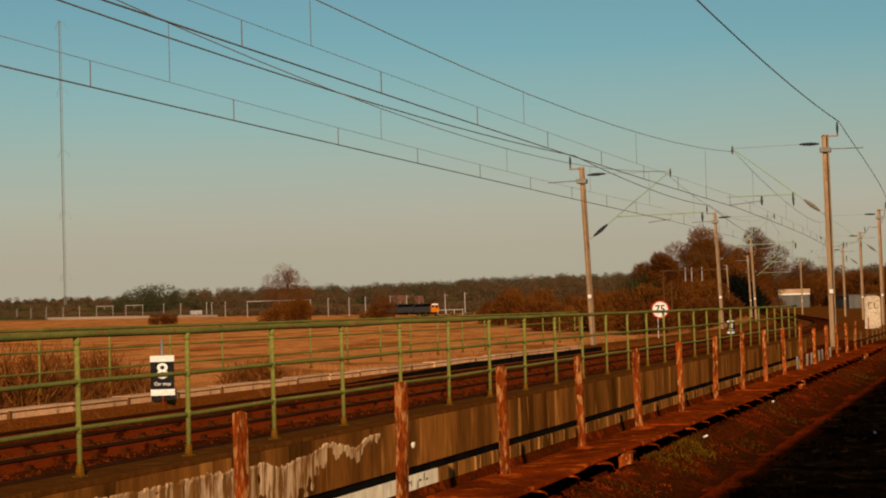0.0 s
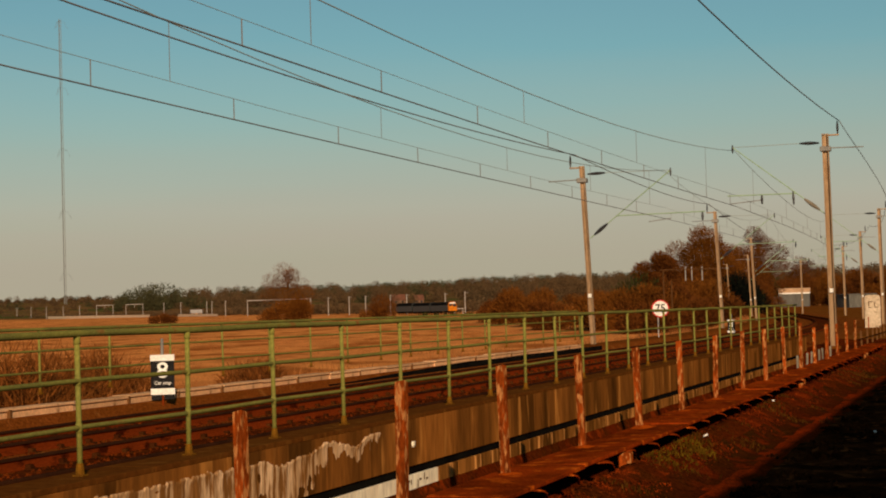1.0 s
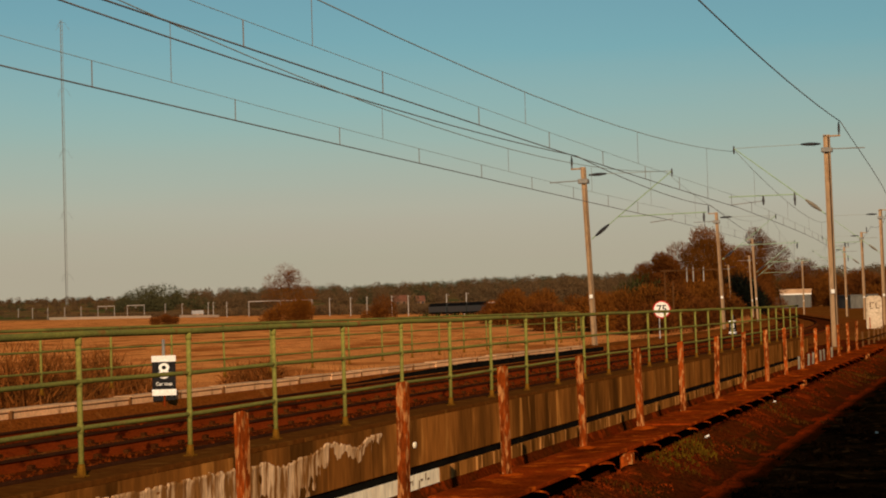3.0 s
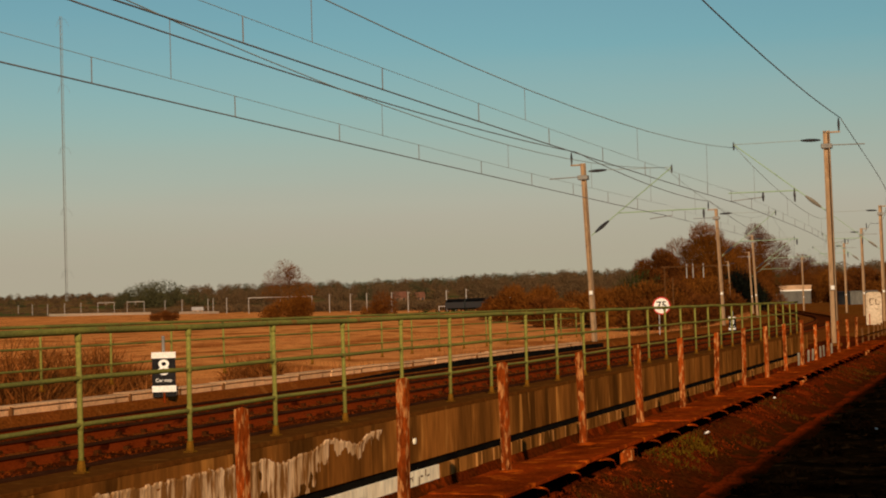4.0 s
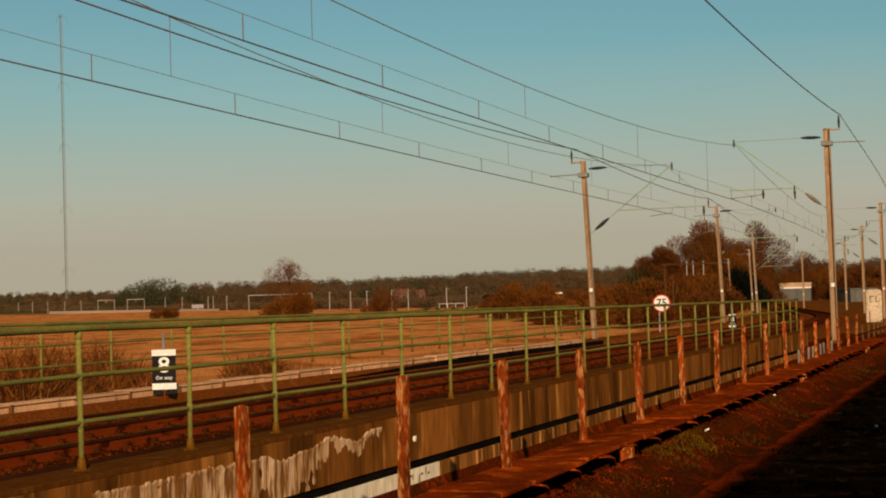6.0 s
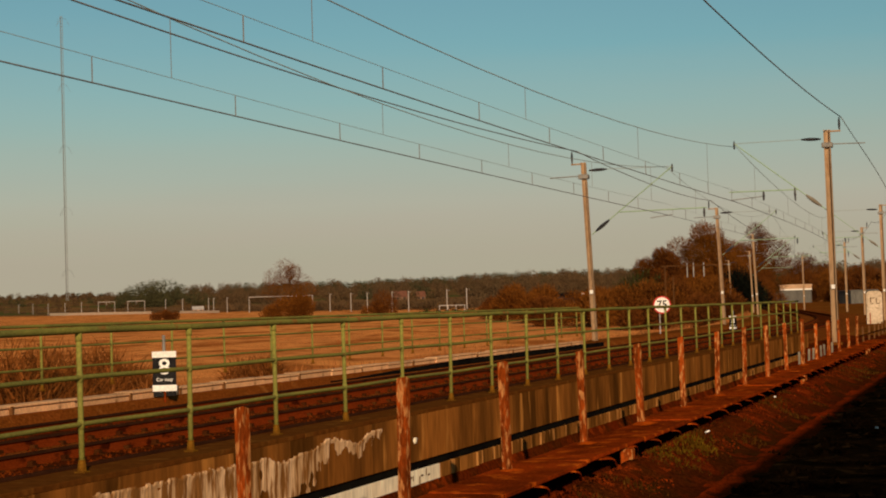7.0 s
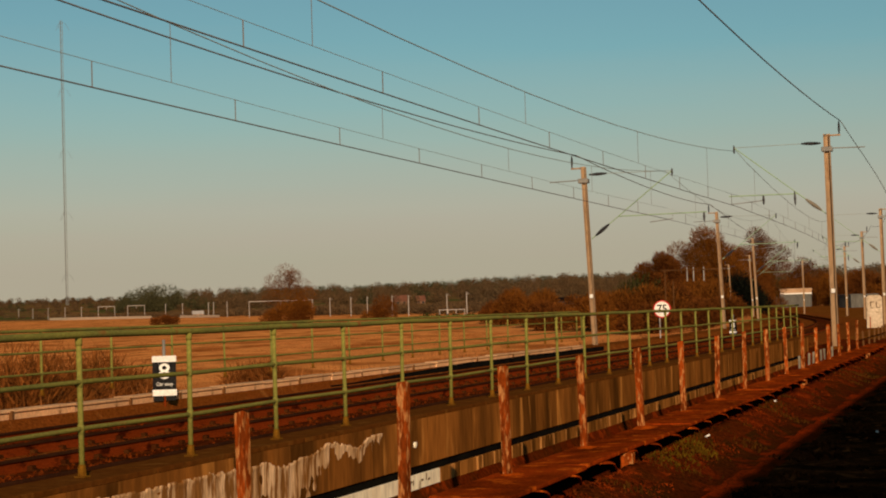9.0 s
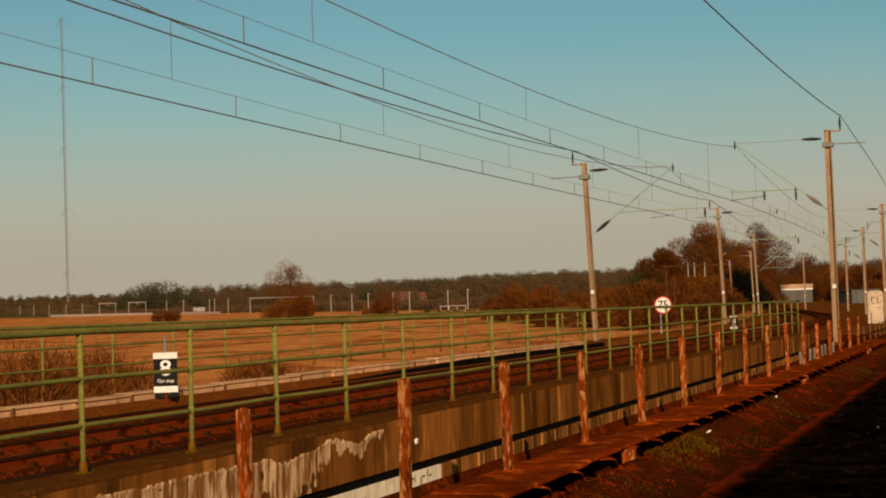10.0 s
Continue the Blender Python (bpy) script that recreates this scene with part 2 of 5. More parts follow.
GLASS = mat("dark_glass", (0.02, 0.022, 0.025), rough=0.08, scale=1, bump=0, spec=0.6)
CREAM = mat("cream_cladding", (0.496, 0.317, 0.192), (0.432, 0.266, 0.154), scale=0.5, fine=6, stretch=(1, 1, 0.3))
SHED = mat("grey_sheet", (0.125, 0.117, 0.100), (0.099, 0.091, 0.080), scale=0.4, fine=5, stretch=(1, 1, 0.2))
CABINET = mat("pale_cabinet", (0.578, 0.454, 0.326), (0.476, 0.360, 0.246), scale=1.2, fine=10, third=(0.340, 0.235, 0.145), third_at=0.64)
GRAFFITI = mat("dark_paint_marks", (0.13, 0.075, 0.035), (0.085, 0.05, 0.025), scale=3)
BRICK_DULL = mat("platform_brick", (0.2, 0.11, 0.07), (0.14, 0.075, 0.05), scale=1, fine=8)


# ---- mesh helpers ----
def as_mesh(name, bm, material, smooth=False):
    me = bpy.data.meshes.new(name)
    bmesh.ops.recalc_face_normals(bm, faces=bm.faces) if len(bm.faces) < 4000 else None
    bm.to_mesh(me)
    bm.free()
    for m in (material if isinstance(material, (list, tuple)) else [material]):
        me.materials.append(m)
    if smooth:
        for p in me.polygons:
            p.use_smooth = True
    return me


def part(name, bm, material, parent=None, label="", m=None, smooth=False):
    me = bm if isinstance(bm, bpy.types.Mesh) else as_mesh(name, bm, material, smooth)
    ob = new(name, me)
    ob.parent = parent
    if m is not None:
        ob.matrix_basis = m
    return tagged(ob, label)


def thing(name, m, label, category, group="", kind=""):
    ob = new(name)
    ob.empty_display_size = 0.2
    ob.matrix_basis = m
    return tagged(ob, label, category, group, kind)


def box(bm, x0, x1, y0, y1, z0, z1, bevel=0.0, m=None, mi=0):
    r = bmesh.ops.create_cube(bm, size=1)
    vs = r["verts"]
    for v in vs:
        v.co = Vector(((x0 + x1) / 2 + v.co.x * (x1 - x0), (y0 + y1) / 2 + v.co.y * (y1 - y0), (z0 + z1) / 2 + v.co.z * (z1 - z0)))
    if bevel:
        es = list({e for v in vs for e in v.link_edges})
        r = bmesh.ops.bevel(bm, geom=es, offset=bevel, segments=1, affect="EDGES")
        vs = r["verts"]
    if m is not None:
        bmesh.ops.transform(bm, matrix=m, verts=vs)
    if mi:
        for f in {f for v in vs for f in v.link_faces}:
            f.material_index = mi
    return vs


def tube(bm, pts, r, seg=6, caps=True):
    """A round bar through the points; r may be a number or one per point."""
    pts = [Vector(p) for p in pts]
    rs = r if isinstance(r, (list, tuple)) else [r] * len(pts)
    rings = []
    for i, p in enumerate(pts):
        d = (pts[min(i + 1, len(pts) - 1)] - pts[max(i - 1, 0)]).normalized()
        ref = Vector((0, 0, 1)) if abs(d.z) < 0.9 else Vector((1, 0, 0))
        a = d.cross(ref).normalized()
        b = d.cross(a)
        rings.append([bm.verts.new(p + (a * math.cos(2 * math.pi * k / seg) + b * math.sin(2 * math.pi * k / seg)) * rs[i]) for k in range(seg)])
    for q, w in zip(rings, rings[1:]):
        for k in range(seg):
            bm.faces.new((q[k], q[(k + 1) % seg], w[(k + 1) % seg], w[k]))
    if caps:
        bm.faces.new(rings[0]), bm.faces.new(rings[-1])


def sweep(bm, profile, frames, closed=True, mi=None):
    """A profile [(side, height)] carried along the poses."""
    rings = [[bm.verts.new(m @ Vector((x, 0, z))) for x, z in profile] for m in frames]
    n = len(profile)
    for q, w in zip(rings, rings[1:]):
        for k in range(n if closed else n - 1):
            f = bm.faces.new((q[k], q[(k + 1) % n], w[(k + 1) % n], w[k]))
            if mi:
                f.material_index = mi[k]
    if closed:
        bm.faces.new(rings[0]), bm.faces.new(rings[-1])


def on_line(al, s, z=0.0):
    """A pose on the railway: own y along the line, own x to its right."""
    v = P(al, s, z)
    return pose(v.x, v.y, v.z, 0, 0, heading(al))


def steps(a, b, d):
    n = max(1, round((b - a) / d))
    return [a + (b - a) * i / n for i in range(n + 1)]


rnd = random.Random(7)


# ---- the ground: one sheet from the railway to the horizon ----
def land(x, y):
    d = math.hypot(x, y)
    pts = ((0, -3.2), (90, -3.0), (250, -1.6), (480, 0.1), (640, 1.3), (985, 3.6), (1130, 4.3), (1260, 9), (1500, 18), (1900, 25), (2600, 30), (4600, 40))
    for (d0, z0), (d1, z1) in zip(pts, pts[1:]):
        if d <= d1:
            return z0 + (z1 - z0) * (d - d0) / (d1 - d0)
    return pts[-1][1]


def smooth(a, b, x):
    t = min(1.0, max(0.0, (x - a) / (b - a)))
    return t * t * (3 - 2 * t)


WALL_END = 60.0


def ground_height(al, s):
    """s is measured from the curved line."""
    v = P(al, s)
    far = land(v.x, v.y)
    far += smooth(150, 420, al) * smooth(-60, 20, -s) * 0.5
    near_right = -0.84 + 0.26 * smooth(3.2, 4.02, s)
    if s < 4.5:
        h = near_right - (0.35 * smooth(4.0, 4.1, s) if al < 66 else 0)
    elif s < 6.6:
        h = near_right - 0.75 * smooth(4.6, 5.0, s) if al < WALL_END else -0.6
    elif s < 14.2:
        h = -0.455 - 0.055 * smooth(7.8, 8.3, s) * (1 - smooth(13.95, 14.15, s))
    else:
        h = -0.255
    if al > WALL_END:
        k = smooth(WALL_END, WALL_END + 25, al)
        h = h + (-0.455 - h) * k if s < 8.0 else h
    edge_l = 15.9 + 25 * smooth(250, 420, al)
    drop = smooth(edge_l, edge_l + 7, s)
    right = smooth(18, 60, -s) * 0.8
    h = h + (far - h) * drop + right
    h += 0.9 * smooth(260, 340, al) * (1 - drop)
    return h + (far - h) * smooth(420, 700, al)


def build_ground():
    als = steps(-60, 0, 6) + steps(0, 10, 1.0)[1:] + steps(10, 46, 0.3)[1:] + steps(46, 70, 1.0)[1:] + steps(70, 200, 3.0)[1:] + steps(200, 480, 10)[1:] + steps(480, 1200, 40)[1:] + steps(1200, 4600, 200)[1:]
    ss = [-2500, -1500, -900, -500, -300, -180, -110, -70, -45, -30, -20, -12, -8, -5, -3, -2, -1, 0, 0.5, 1, 1.5, 2, 2.3, 2.4, 2.5, 2.6, 2.7, 2.8, 2.9, 3.0, 3.1, 3.2, 3.3, 3.4, 3.5, 3.6, 3.7, 3.8, 3.9, 4.0, 4.1, 4.25, 4.4,
          4.6, 5.0, 5.6, 6.2, 6.7, 7.2, 7.8, 8.3, 9.3, 10, 10.9, 11.8, 12.8, 13.7, 13.95, 14.2, 14.6, 15.2, 15.9, 17, 18.5, 20, 23, 27, 32, 40, 50, 65, 85, 110, 150, 200,
          260, 330, 420, 520, 650, 800, 1000, 1300, 1700, 2400, 3600]
    verts, faces, mi = [], [], []
    for al in als:
        for s in ss:
            h = ground_height(al, s)
            if 0 < al < 75 and -3 < s < 4.5:
                h += (noise.noise(Vector((al * 0.9, s * 0.9, 3))) * 0.05 + noise.noise(Vector((al * 2.7, s * 2.7, 9))) * 0.03)
            v = P(al, s, h, curved=al < 700)
            verts.append(v)
    w = len(ss)
    for i in range(len(als) - 1):
        for j in range(w - 1):
            faces.append((i * w + j + 1, i * w + j, (i + 1) * w + j, (i + 1) * w + j + 1))
            al, s = (als[i] + als[i + 1]) / 2, (ss[j] + ss[j + 1]) / 2
            d = math.hypot(*P(al, s)[:2])
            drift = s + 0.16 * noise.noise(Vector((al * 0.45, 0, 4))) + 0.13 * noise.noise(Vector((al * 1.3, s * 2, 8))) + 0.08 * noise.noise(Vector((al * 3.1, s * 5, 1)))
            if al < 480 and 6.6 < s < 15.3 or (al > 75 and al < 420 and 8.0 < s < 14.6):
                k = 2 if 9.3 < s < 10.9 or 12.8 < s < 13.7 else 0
            # the dark-toned litter follows the ragged edge of the wall's shade
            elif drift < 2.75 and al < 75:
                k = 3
            elif s < 4 and drift < 3.12 and al < 75:
                k = 8
            elif s < 4 and drift < 3.6 and al < 75:
                k = 7
            elif s < 6.6 and al < 75:
                k = 1
            elif -30 < s < 18.5 and al < 420:
                k = 6
            elif d < 1130:
                k = 4
            else:
                k = 5
            mi.append(k)
    me = bpy.data.meshes.new("ground")
    me.from_pydata(verts, [], faces)
    me.polygons.foreach_set("material_index", mi)
    me.polygons.foreach_set("use_smooth", [True] * len(faces))
    for m in (BALLAST, DIRT, BALLAST_OIL, SHADE_LITTER, REED, LAND, GRASS, PATH, RED_DIRT):
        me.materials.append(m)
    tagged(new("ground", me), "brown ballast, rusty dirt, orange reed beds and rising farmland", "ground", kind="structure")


build_ground()

# ---- the concrete parapet wall on the near side ----
WALL_S = 6.7  # its middle
wall = thing("parapet_wall", pose(0, 0, 0), "stained brown concrete parapet wall with lime streaks and a dark slot", "wall", kind="structure")


def build_wall():
    # upper and lower panels of uneven width, set a little in and out, with open joints
    al, i = -9.0, 0
    while al < WALL_END:
        w = rnd.choice((0.95, 1.25, 1.6, 1.83))
        w = min(w, WALL_END - al + 0.3)
        off = rnd.uniform(-0.002, 0.002)
        bm = bmesh.new()
        box(bm, -0.21 + off, 0.22 + off, 0.002, w - 0.002, -0.578, -0.046, 0.003)
        part("upper_panel", bm, WALL, wall, m=on_line(al, WALL_S))
        al += w
    al = -9.0
    while al < WALL_END:
        w = rnd.choice((0.62, 0.8, 0.95, 1.1))
        if al < 19.5 < al + w + 0.3:
            w = 19.5 - al
        off = rnd.uniform(-0.02, 0.02)
        bm = bmesh.new()
        box(bm, -0.21, 0.221 + off * 0.15, 0.003, w - 0.003, -2.0, -0.676, 0.004)
        part("lower_panel", bm, WHITEWASH if 15.6 < al + w / 2 < 19.5 else WALL_LOW, wall, m=on_line(al, WALL_S))
        al += w
    # the coping, in lengths
    al = -9.0
    while al < WALL_END:
        bm = bmesh.new()
        box(bm, -0.25, 0.2215 + rnd.uniform(-0.001, 0.001), 0.002, 3.048, -0.045, 0.0, 0.004)
        part("coping_block", bm, COPING, wall, m=on_line(al, WALL_S))
        al += 3.05
    # the core behind the joints, coloured black as the slot's shade
    bm = bmesh.new()
    sweep(bm, [(-0.2, -2.1), (0.19, -2.1), (0.19, -0.12), (-0.2, -0.12)], [on_line(a, WALL_S) for a in steps(-9, WALL_END, 5)])
    part("wall_core", bm, SHADE_BLACK, wall)


build_wall()


def lime_drips():
    """Lime that has seeped through the wall: a crust with a rolled upper rim, running out in streaks."""
    def hump(x, c, w):
        return math.exp(-((x - c) / w) ** 2)

    def crust(a, z):
        rim = -0.15 - 0.06 * hump(a, 14.95, 0.55) + 0.045 * hump(a, 16.05, 0.38) - 0.065 * hump(a, 16.75, 0.2) + 0.055 * hump(a, 17.5, 0.3)
        rim += 0.035 * noise.noise(Vector((a * 2.6, 3, 0))) + 0.022 * noise.noise(Vector((a * 9, 1, 0))) + 0.010 * noise.noise(Vector((a * 25, 6, 0)))
        deep = rim - z
        if deep < 0:
            return -0.010
        run = 0.45 * noise.noise(Vector((a * 2.7, 5, z * 0.8))) + 0.40 * noise.noise(Vector((a * 7, 9, z * 0.6))) + 0.14 * noise.noise(Vector((a * 19, 2, z * 1.1))) + 0.25 * noise.noise(Vector((a * 5, z * 9, 7)))
        fade = 1.0 + 1.6 * smooth(15.5, 16.2, a)
        c = 0.52 + run - deep * fade
        if deep < 0.05:
            c += 0.5 * (1 - deep / 0.05) ** 0.5 + 0.3 * noise.noise(Vector((a * 14, z * 22, 3)))
        c -= 1.6 * smooth(17.45, 17.65, a)
        return 0.013 * max(-0.8, min(1.1, c))

    cols, zs = steps(11.3, 17.7, 0.018), steps(-0.575, -0.055, 0.016)
    verts = [P(a, 6.4815 - crust(a, z), z) for a in cols for z in zs]
    w = len(zs)
    faces = [(i * w + j, (i + 1) * w + j, (i + 1) * w + j + 1, i * w + j + 1) for i in range(len(cols) - 1) for j in range(w - 1)]
    me = bpy.data.meshes.new("lime_crust")
    me.from_pydata(verts, [], faces)
    me.polygons.foreach_set("use_smooth", [True] * len(faces))
    me.materials.append(LIME)
    tagged(part("lime_crust", me, None, wall, "cream lime crust run down the concrete"), kind="stuff")
    # a small patch of lime on its own
    bm = bmesh.new()
    rings = []
    for k in range(4):
        z = -0.30 - 0.022 * k
        h = (0.05, 0.07, 0.06, 0.035)[k]
        rings.append([bm.verts.new((x, 18.62 + y * h + 0.012 * noise.noise(Vector((y, k, 1))), z)) for x, y in ((0.218, -1), (0.231, -0.7), (0.234, 0.3), (0.230, 0.8), (0.218, 1))])
    for q, r in zip(rings, rings[1:]):
        for k in range(4):
            bm.faces.new((q[k], q[k + 1], r[k + 1], r[k]))
    bm.faces.new(rings[0]), bm.faces.new(rings[-1])
    part("lime_patch", bm, WHITEWASH, wall, "small cream patch of lime", m=on_line(0, WALL_S), smooth=True)


lime_drips()
for a, z, w, h in ((18.46, -0.74, 0.07, 0.02), (18.50, -0.80, 0.02, 0.13), (18.58, -0.76, 0.02, 0.06), (18.80, -0.75, 0.07, 0.02), (18.83, -0.81, 0.02, 0.11), (18.95, -0.77, 0.06, 0.02), (19.05, -0.73, 0.02, 0.08), (18.44, -0.92, 0.02, 0.12), (18.48, -0.98, 0.06, 0.02)):
    bm = bmesh.new()
    box(bm, 0.2245, 0.229, 0, w, z - h / 2, z + h / 2)
    part("paint_mark", bm, GRAFFITI, wall, m=on_line(a, WALL_S) @ pose(0, 0, 0, rnd.uniform(-8, 8)))
# ---- green tubular fences on both sides ----
def fence_post(parent, m, foot=True, h=1.08):
    bm = bmesh.new()
    tube(bm, [(0, 0, 0.0), (0, 0, h - 0.03)], 0.0225, 8)
    tube(bm, [(0, 0, h - 0.08), (0, 0, h - 0.02)], 0.028, 8)
    for z in (0.365, 0.72):
        tube(bm, [(0, 0, z - 0.035), (0, 0, z + 0.035)], 0.027, 8)
    p = part("post", bm, GREEN, parent, m=m, smooth=True)
    if foot:
        bm = bmesh.new()
        tube(bm, [(0, 0, 0), (0, 0, 0.06), (0, 0, 0.10)], [0.036, 0.033, 0.026], 8)
        box(bm, -0.046, 0.046, -0.046, 0.046, 0.0, 0.014, 0.003)
        part("foot_plate", bm, GREEN_FOOT, p, "rusty yellow-brown foot plate")
    return p


def build_fence(s, a0, a1, first, gap, label, curl_end):
    f = thing("green_fence", pose(0, 0, 0), label, "fence", "green railings of the bridge")
    posts = []
    a = first
    while a < a1:
        if a > a0:
            posts.append(a)
        a += gap
    made = None
    for a in posts:
        lean = pose(0, 0, 0, rnd.uniform(-0.5, 0.5), rnd.uniform(-0.6, 0.6), 0)
        if made is None:
            made = fence_post(f, on_line(a, s) @ lean)
        else:
            c = part("post", made.data, None, f, m=on_line(a, s) @ lean)
            for ch in made.children:
                part("foot_plate", ch.data, None, c, "rusty yellow-brown foot plate")
    for z, r in ((1.08, 0.028), (0.72, 0.019), (0.365, 0.019)):
        pts = [P(a, s, z + 0.006 * math.sin(a * 1.7)) for a in steps(a0, a1, 1.83)]
        if curl_end and z > 1:
            pts += [P(a1 + 0.25, s, z - 0.05), P(a1 + 0.4, s, z - 0.3), P(a1 + 0.42, s, 0.0)]
        bm = bmesh.new()
        tube(bm, pts, r, 8)
        part("top_rail" if z > 1 else "rail", bm, GREEN, f, smooth=True)
    return f


build_fence(WALL_S, -8.5, 59.6, 11.55 - 1.83 * 11, 1.83, "weathered green tubular steel fence on the concrete parapet", False)
build_fence(15.25, 2.0, 63.0, 3.9, 2.35, "weathered green tubular steel fence beyond the tracks", True)


# ---- the tracks ----
RAIL_PROFILE = [(-0.065, -0.15), (0.065, -0.15), (0.065, -0.135), (0.010, -0.115), (0.010, -0.045), (0.035, -0.032), (0.035, -0.004), (0.028, 0.0),
                (-0.028, 0.0), (-0.035, -0.004), (-0.035, -0.032), (-0.010, -0.045), (-0.010, -0.115), (-0.065, -0.135)]
RAIL_MI = [0] * 14
RAIL_MI[5:10] = [1] * 5
TRACK_Z = -0.36


def build_track(poses, sleepers, label, group):
    t = thing("railway_track", pose(0, 0, 0), label, "railway track", group)
    for side in (-0.7525, 0.7525):
        bm = bmesh.new()
        sweep(bm, RAIL_PROFILE, [m @ pose(side, 0, 0) for m in poses], mi=RAIL_MI)
        part("running_rail", bm, (RAIL, RAIL_TOP), t)
    bm = bmesh.new()
    box(bm, -1.3, 1.3, -0.125, 0.125, -0.29, -0.15, 0.012)
    for side in (-0.7525, 0.7525):
        box(bm, side - 0.18, side + 0.18, -0.08, 0.08, -0.16, -0.135, 0.008)
        box(bm, side + 0.04, side + 0.11, -0.05, 0.05, -0.145, -0.09, 0.008)
        box(bm, side - 0.11, side - 0.04, -0.05, 0.05, -0.145, -0.09, 0.008)
    me = as_mesh("sleeper", bm, SLEEPER)
    for m in sleepers:
        part("sleeper", me, None, t, m=m @ pose(rnd.uniform(-0.02, 0.02), 0, rnd.uniform(-0.01, 0.006), 0, 0, rnd.uniform(-0.8, 0.8)))
    return t


for s, lab in ((10.1, "rusty bullhead railway track beside the parapet"), (12.98, "rusty railway track beside the cable trough")):
    build_track([on_line(a, s, TRACK_Z) for a in steps(-10, 80, 5) + steps(80, 330, 6)[1:]], [on_line(a, s, TRACK_Z) for a in steps(6, 140, 0.76)], lab, "bridge tracks")


def scatter_stones():
    """Loose ballast between and beside the rails."""
    verts, faces = [], []
    r2 = random.Random(3)
    base = [Vector(p) for p in ((1, 0, -.3), (-.5, .87, -.3), (-.5, -.87, -.3), (0, 0, 1.0), (.3, .5, .6))]
    for _ in range(24000):
        a = 8 + 62 * r2.random() ** 1.5
        s = r2.uniform(7.0, 14.1)
        d = min(abs(s - x) for x in (9.35, 10.85, 12.23, 13.73))
        if d < 0.1:
            continue
        p = P(a, s, ground_height(a, s) + r2.uniform(-0.01, 0.012))
        k = r2.uniform(0.014, 0.034)
        q = Euler((r2.uniform(0, 6), r2.uniform(0, 6), r2.uniform(0, 6))).to_matrix()
        n = len(verts)
        verts += [p + q @ (b * k) for b in base[:4]]
        faces += [(n, n + 1, n + 2), (n, n + 1, n + 3), (n + 1, n + 2, n + 3), (n + 2, n, n + 3)]
    me = bpy.data.meshes.new("ballast_stones")
    me.from_pydata(verts, [], faces)
    me.materials.append(STONE)
    tagged(new("ballast_stones", me), "loose rust-stained ballast stones between the rails", "ballast", kind="stuff")


scatter_stones()

# ---- concrete cable trough on the far side, with a black strip as its shade ----
trough = thing("cable_trough", pose(0, 0, 0), "pale concrete cable trough of short lidded lengths along the track", "cable trough")
bm = bmesh.new()
box(bm, -0.16, 0.165, 0.02, 1.88, -0.08, 0.022, 0.012)
box(bm, -0.18, 0.19, 0.02, 1.88, 0.034, 0.075, 0.012)
trough_mesh = as_mesh("trough_section", bm, TROUGH)
bm = bmesh.new()
box(bm, -0.17, 0.195, -0.03, 0.03, -0.08, 0.072, 0.006)
joint_mesh = as_mesh("joint_collar", bm, WEATHERED)
for a in steps(6, 60.3, 1.9)[:-1]:
    part("trough_section", trough_mesh, None, trough, m=on_line(a, 14.62, -0.195) @ pose(rnd.uniform(-.02, .02), 0, rnd.uniform(-.012, .012), 0, rnd.uniform(-1, 1), rnd.uniform(-.5, .5)))
    if rnd.random() < 0.7:
        part("joint_collar", joint_mesh, None, trough, "weathered brown joint collar", m=on_line(a, 14.62, -0.195))
# black strip laid where shade falls below the trough
bm = bmesh.new()
sweep(bm, [(-0.06, -0.3), (0.06, -0.3), (0.065, 0.0), (-0.06, 0.0)], [on_line(a, 14.15, -0.215 + 0.008 * math.sin(a) - 0.12 * (1 - smooth(35, 46, a))) for a in steps(35, 62, 1.5)])
tagged(part("black_cable_duct", bm, SHADE_BLACK, None), "black strip standing in for the shade below the concrete trough", "cable duct")


# ---- overhead line: masts with arms ----
def insulator(bm_parent, a, b, r=0.075, n=8, label="brown ribbed insulator", material=INSUL):
    a, b = Vector(a), Vector(b)
    pts, rs = [], []
    for i in range(n * 2 + 1):
        pts.append(a.lerp(b, i / (n * 2)))
        rs.append((r if i % 2 else r * 0.78) * (0.42 + 0.58 * math.sin(math.pi * i / (n * 2))))
    bm = bmesh.new()
    tube(bm, pts, rs, 8)
    return part("insulator", bm, material, bm_parent, label, smooth=False)


def h_column(h, w=0.29, d=0.27, t=0.035, rake=0.0):
    bm = bmesh.new()
    prof = [(-w / 2, -d / 2), (w / 2, -d / 2), (w / 2, -d / 2 + t), (t / 2, -d / 2 + t), (t / 2, d / 2 - t), (w / 2, d / 2 - t), (w / 2, d / 2), (-w / 2, d / 2),
            (-w / 2, d / 2 - t), (-t / 2, d / 2 - t), (-t / 2, -d / 2 + t), (-w / 2, -d / 2 + t)]
    rings = [[bm.verts.new((y + rake * z, x, z)) for x, y in prof] for z in (-1.0, h)]
    for k in range(12):
        bm.faces.new((rings[0][k], rings[0][(k + 1) % 12], rings[1][(k + 1) % 12], rings[1][k]))
    bm.faces.new(rings[1]), bm.faces.new(rings[0])
    return bm


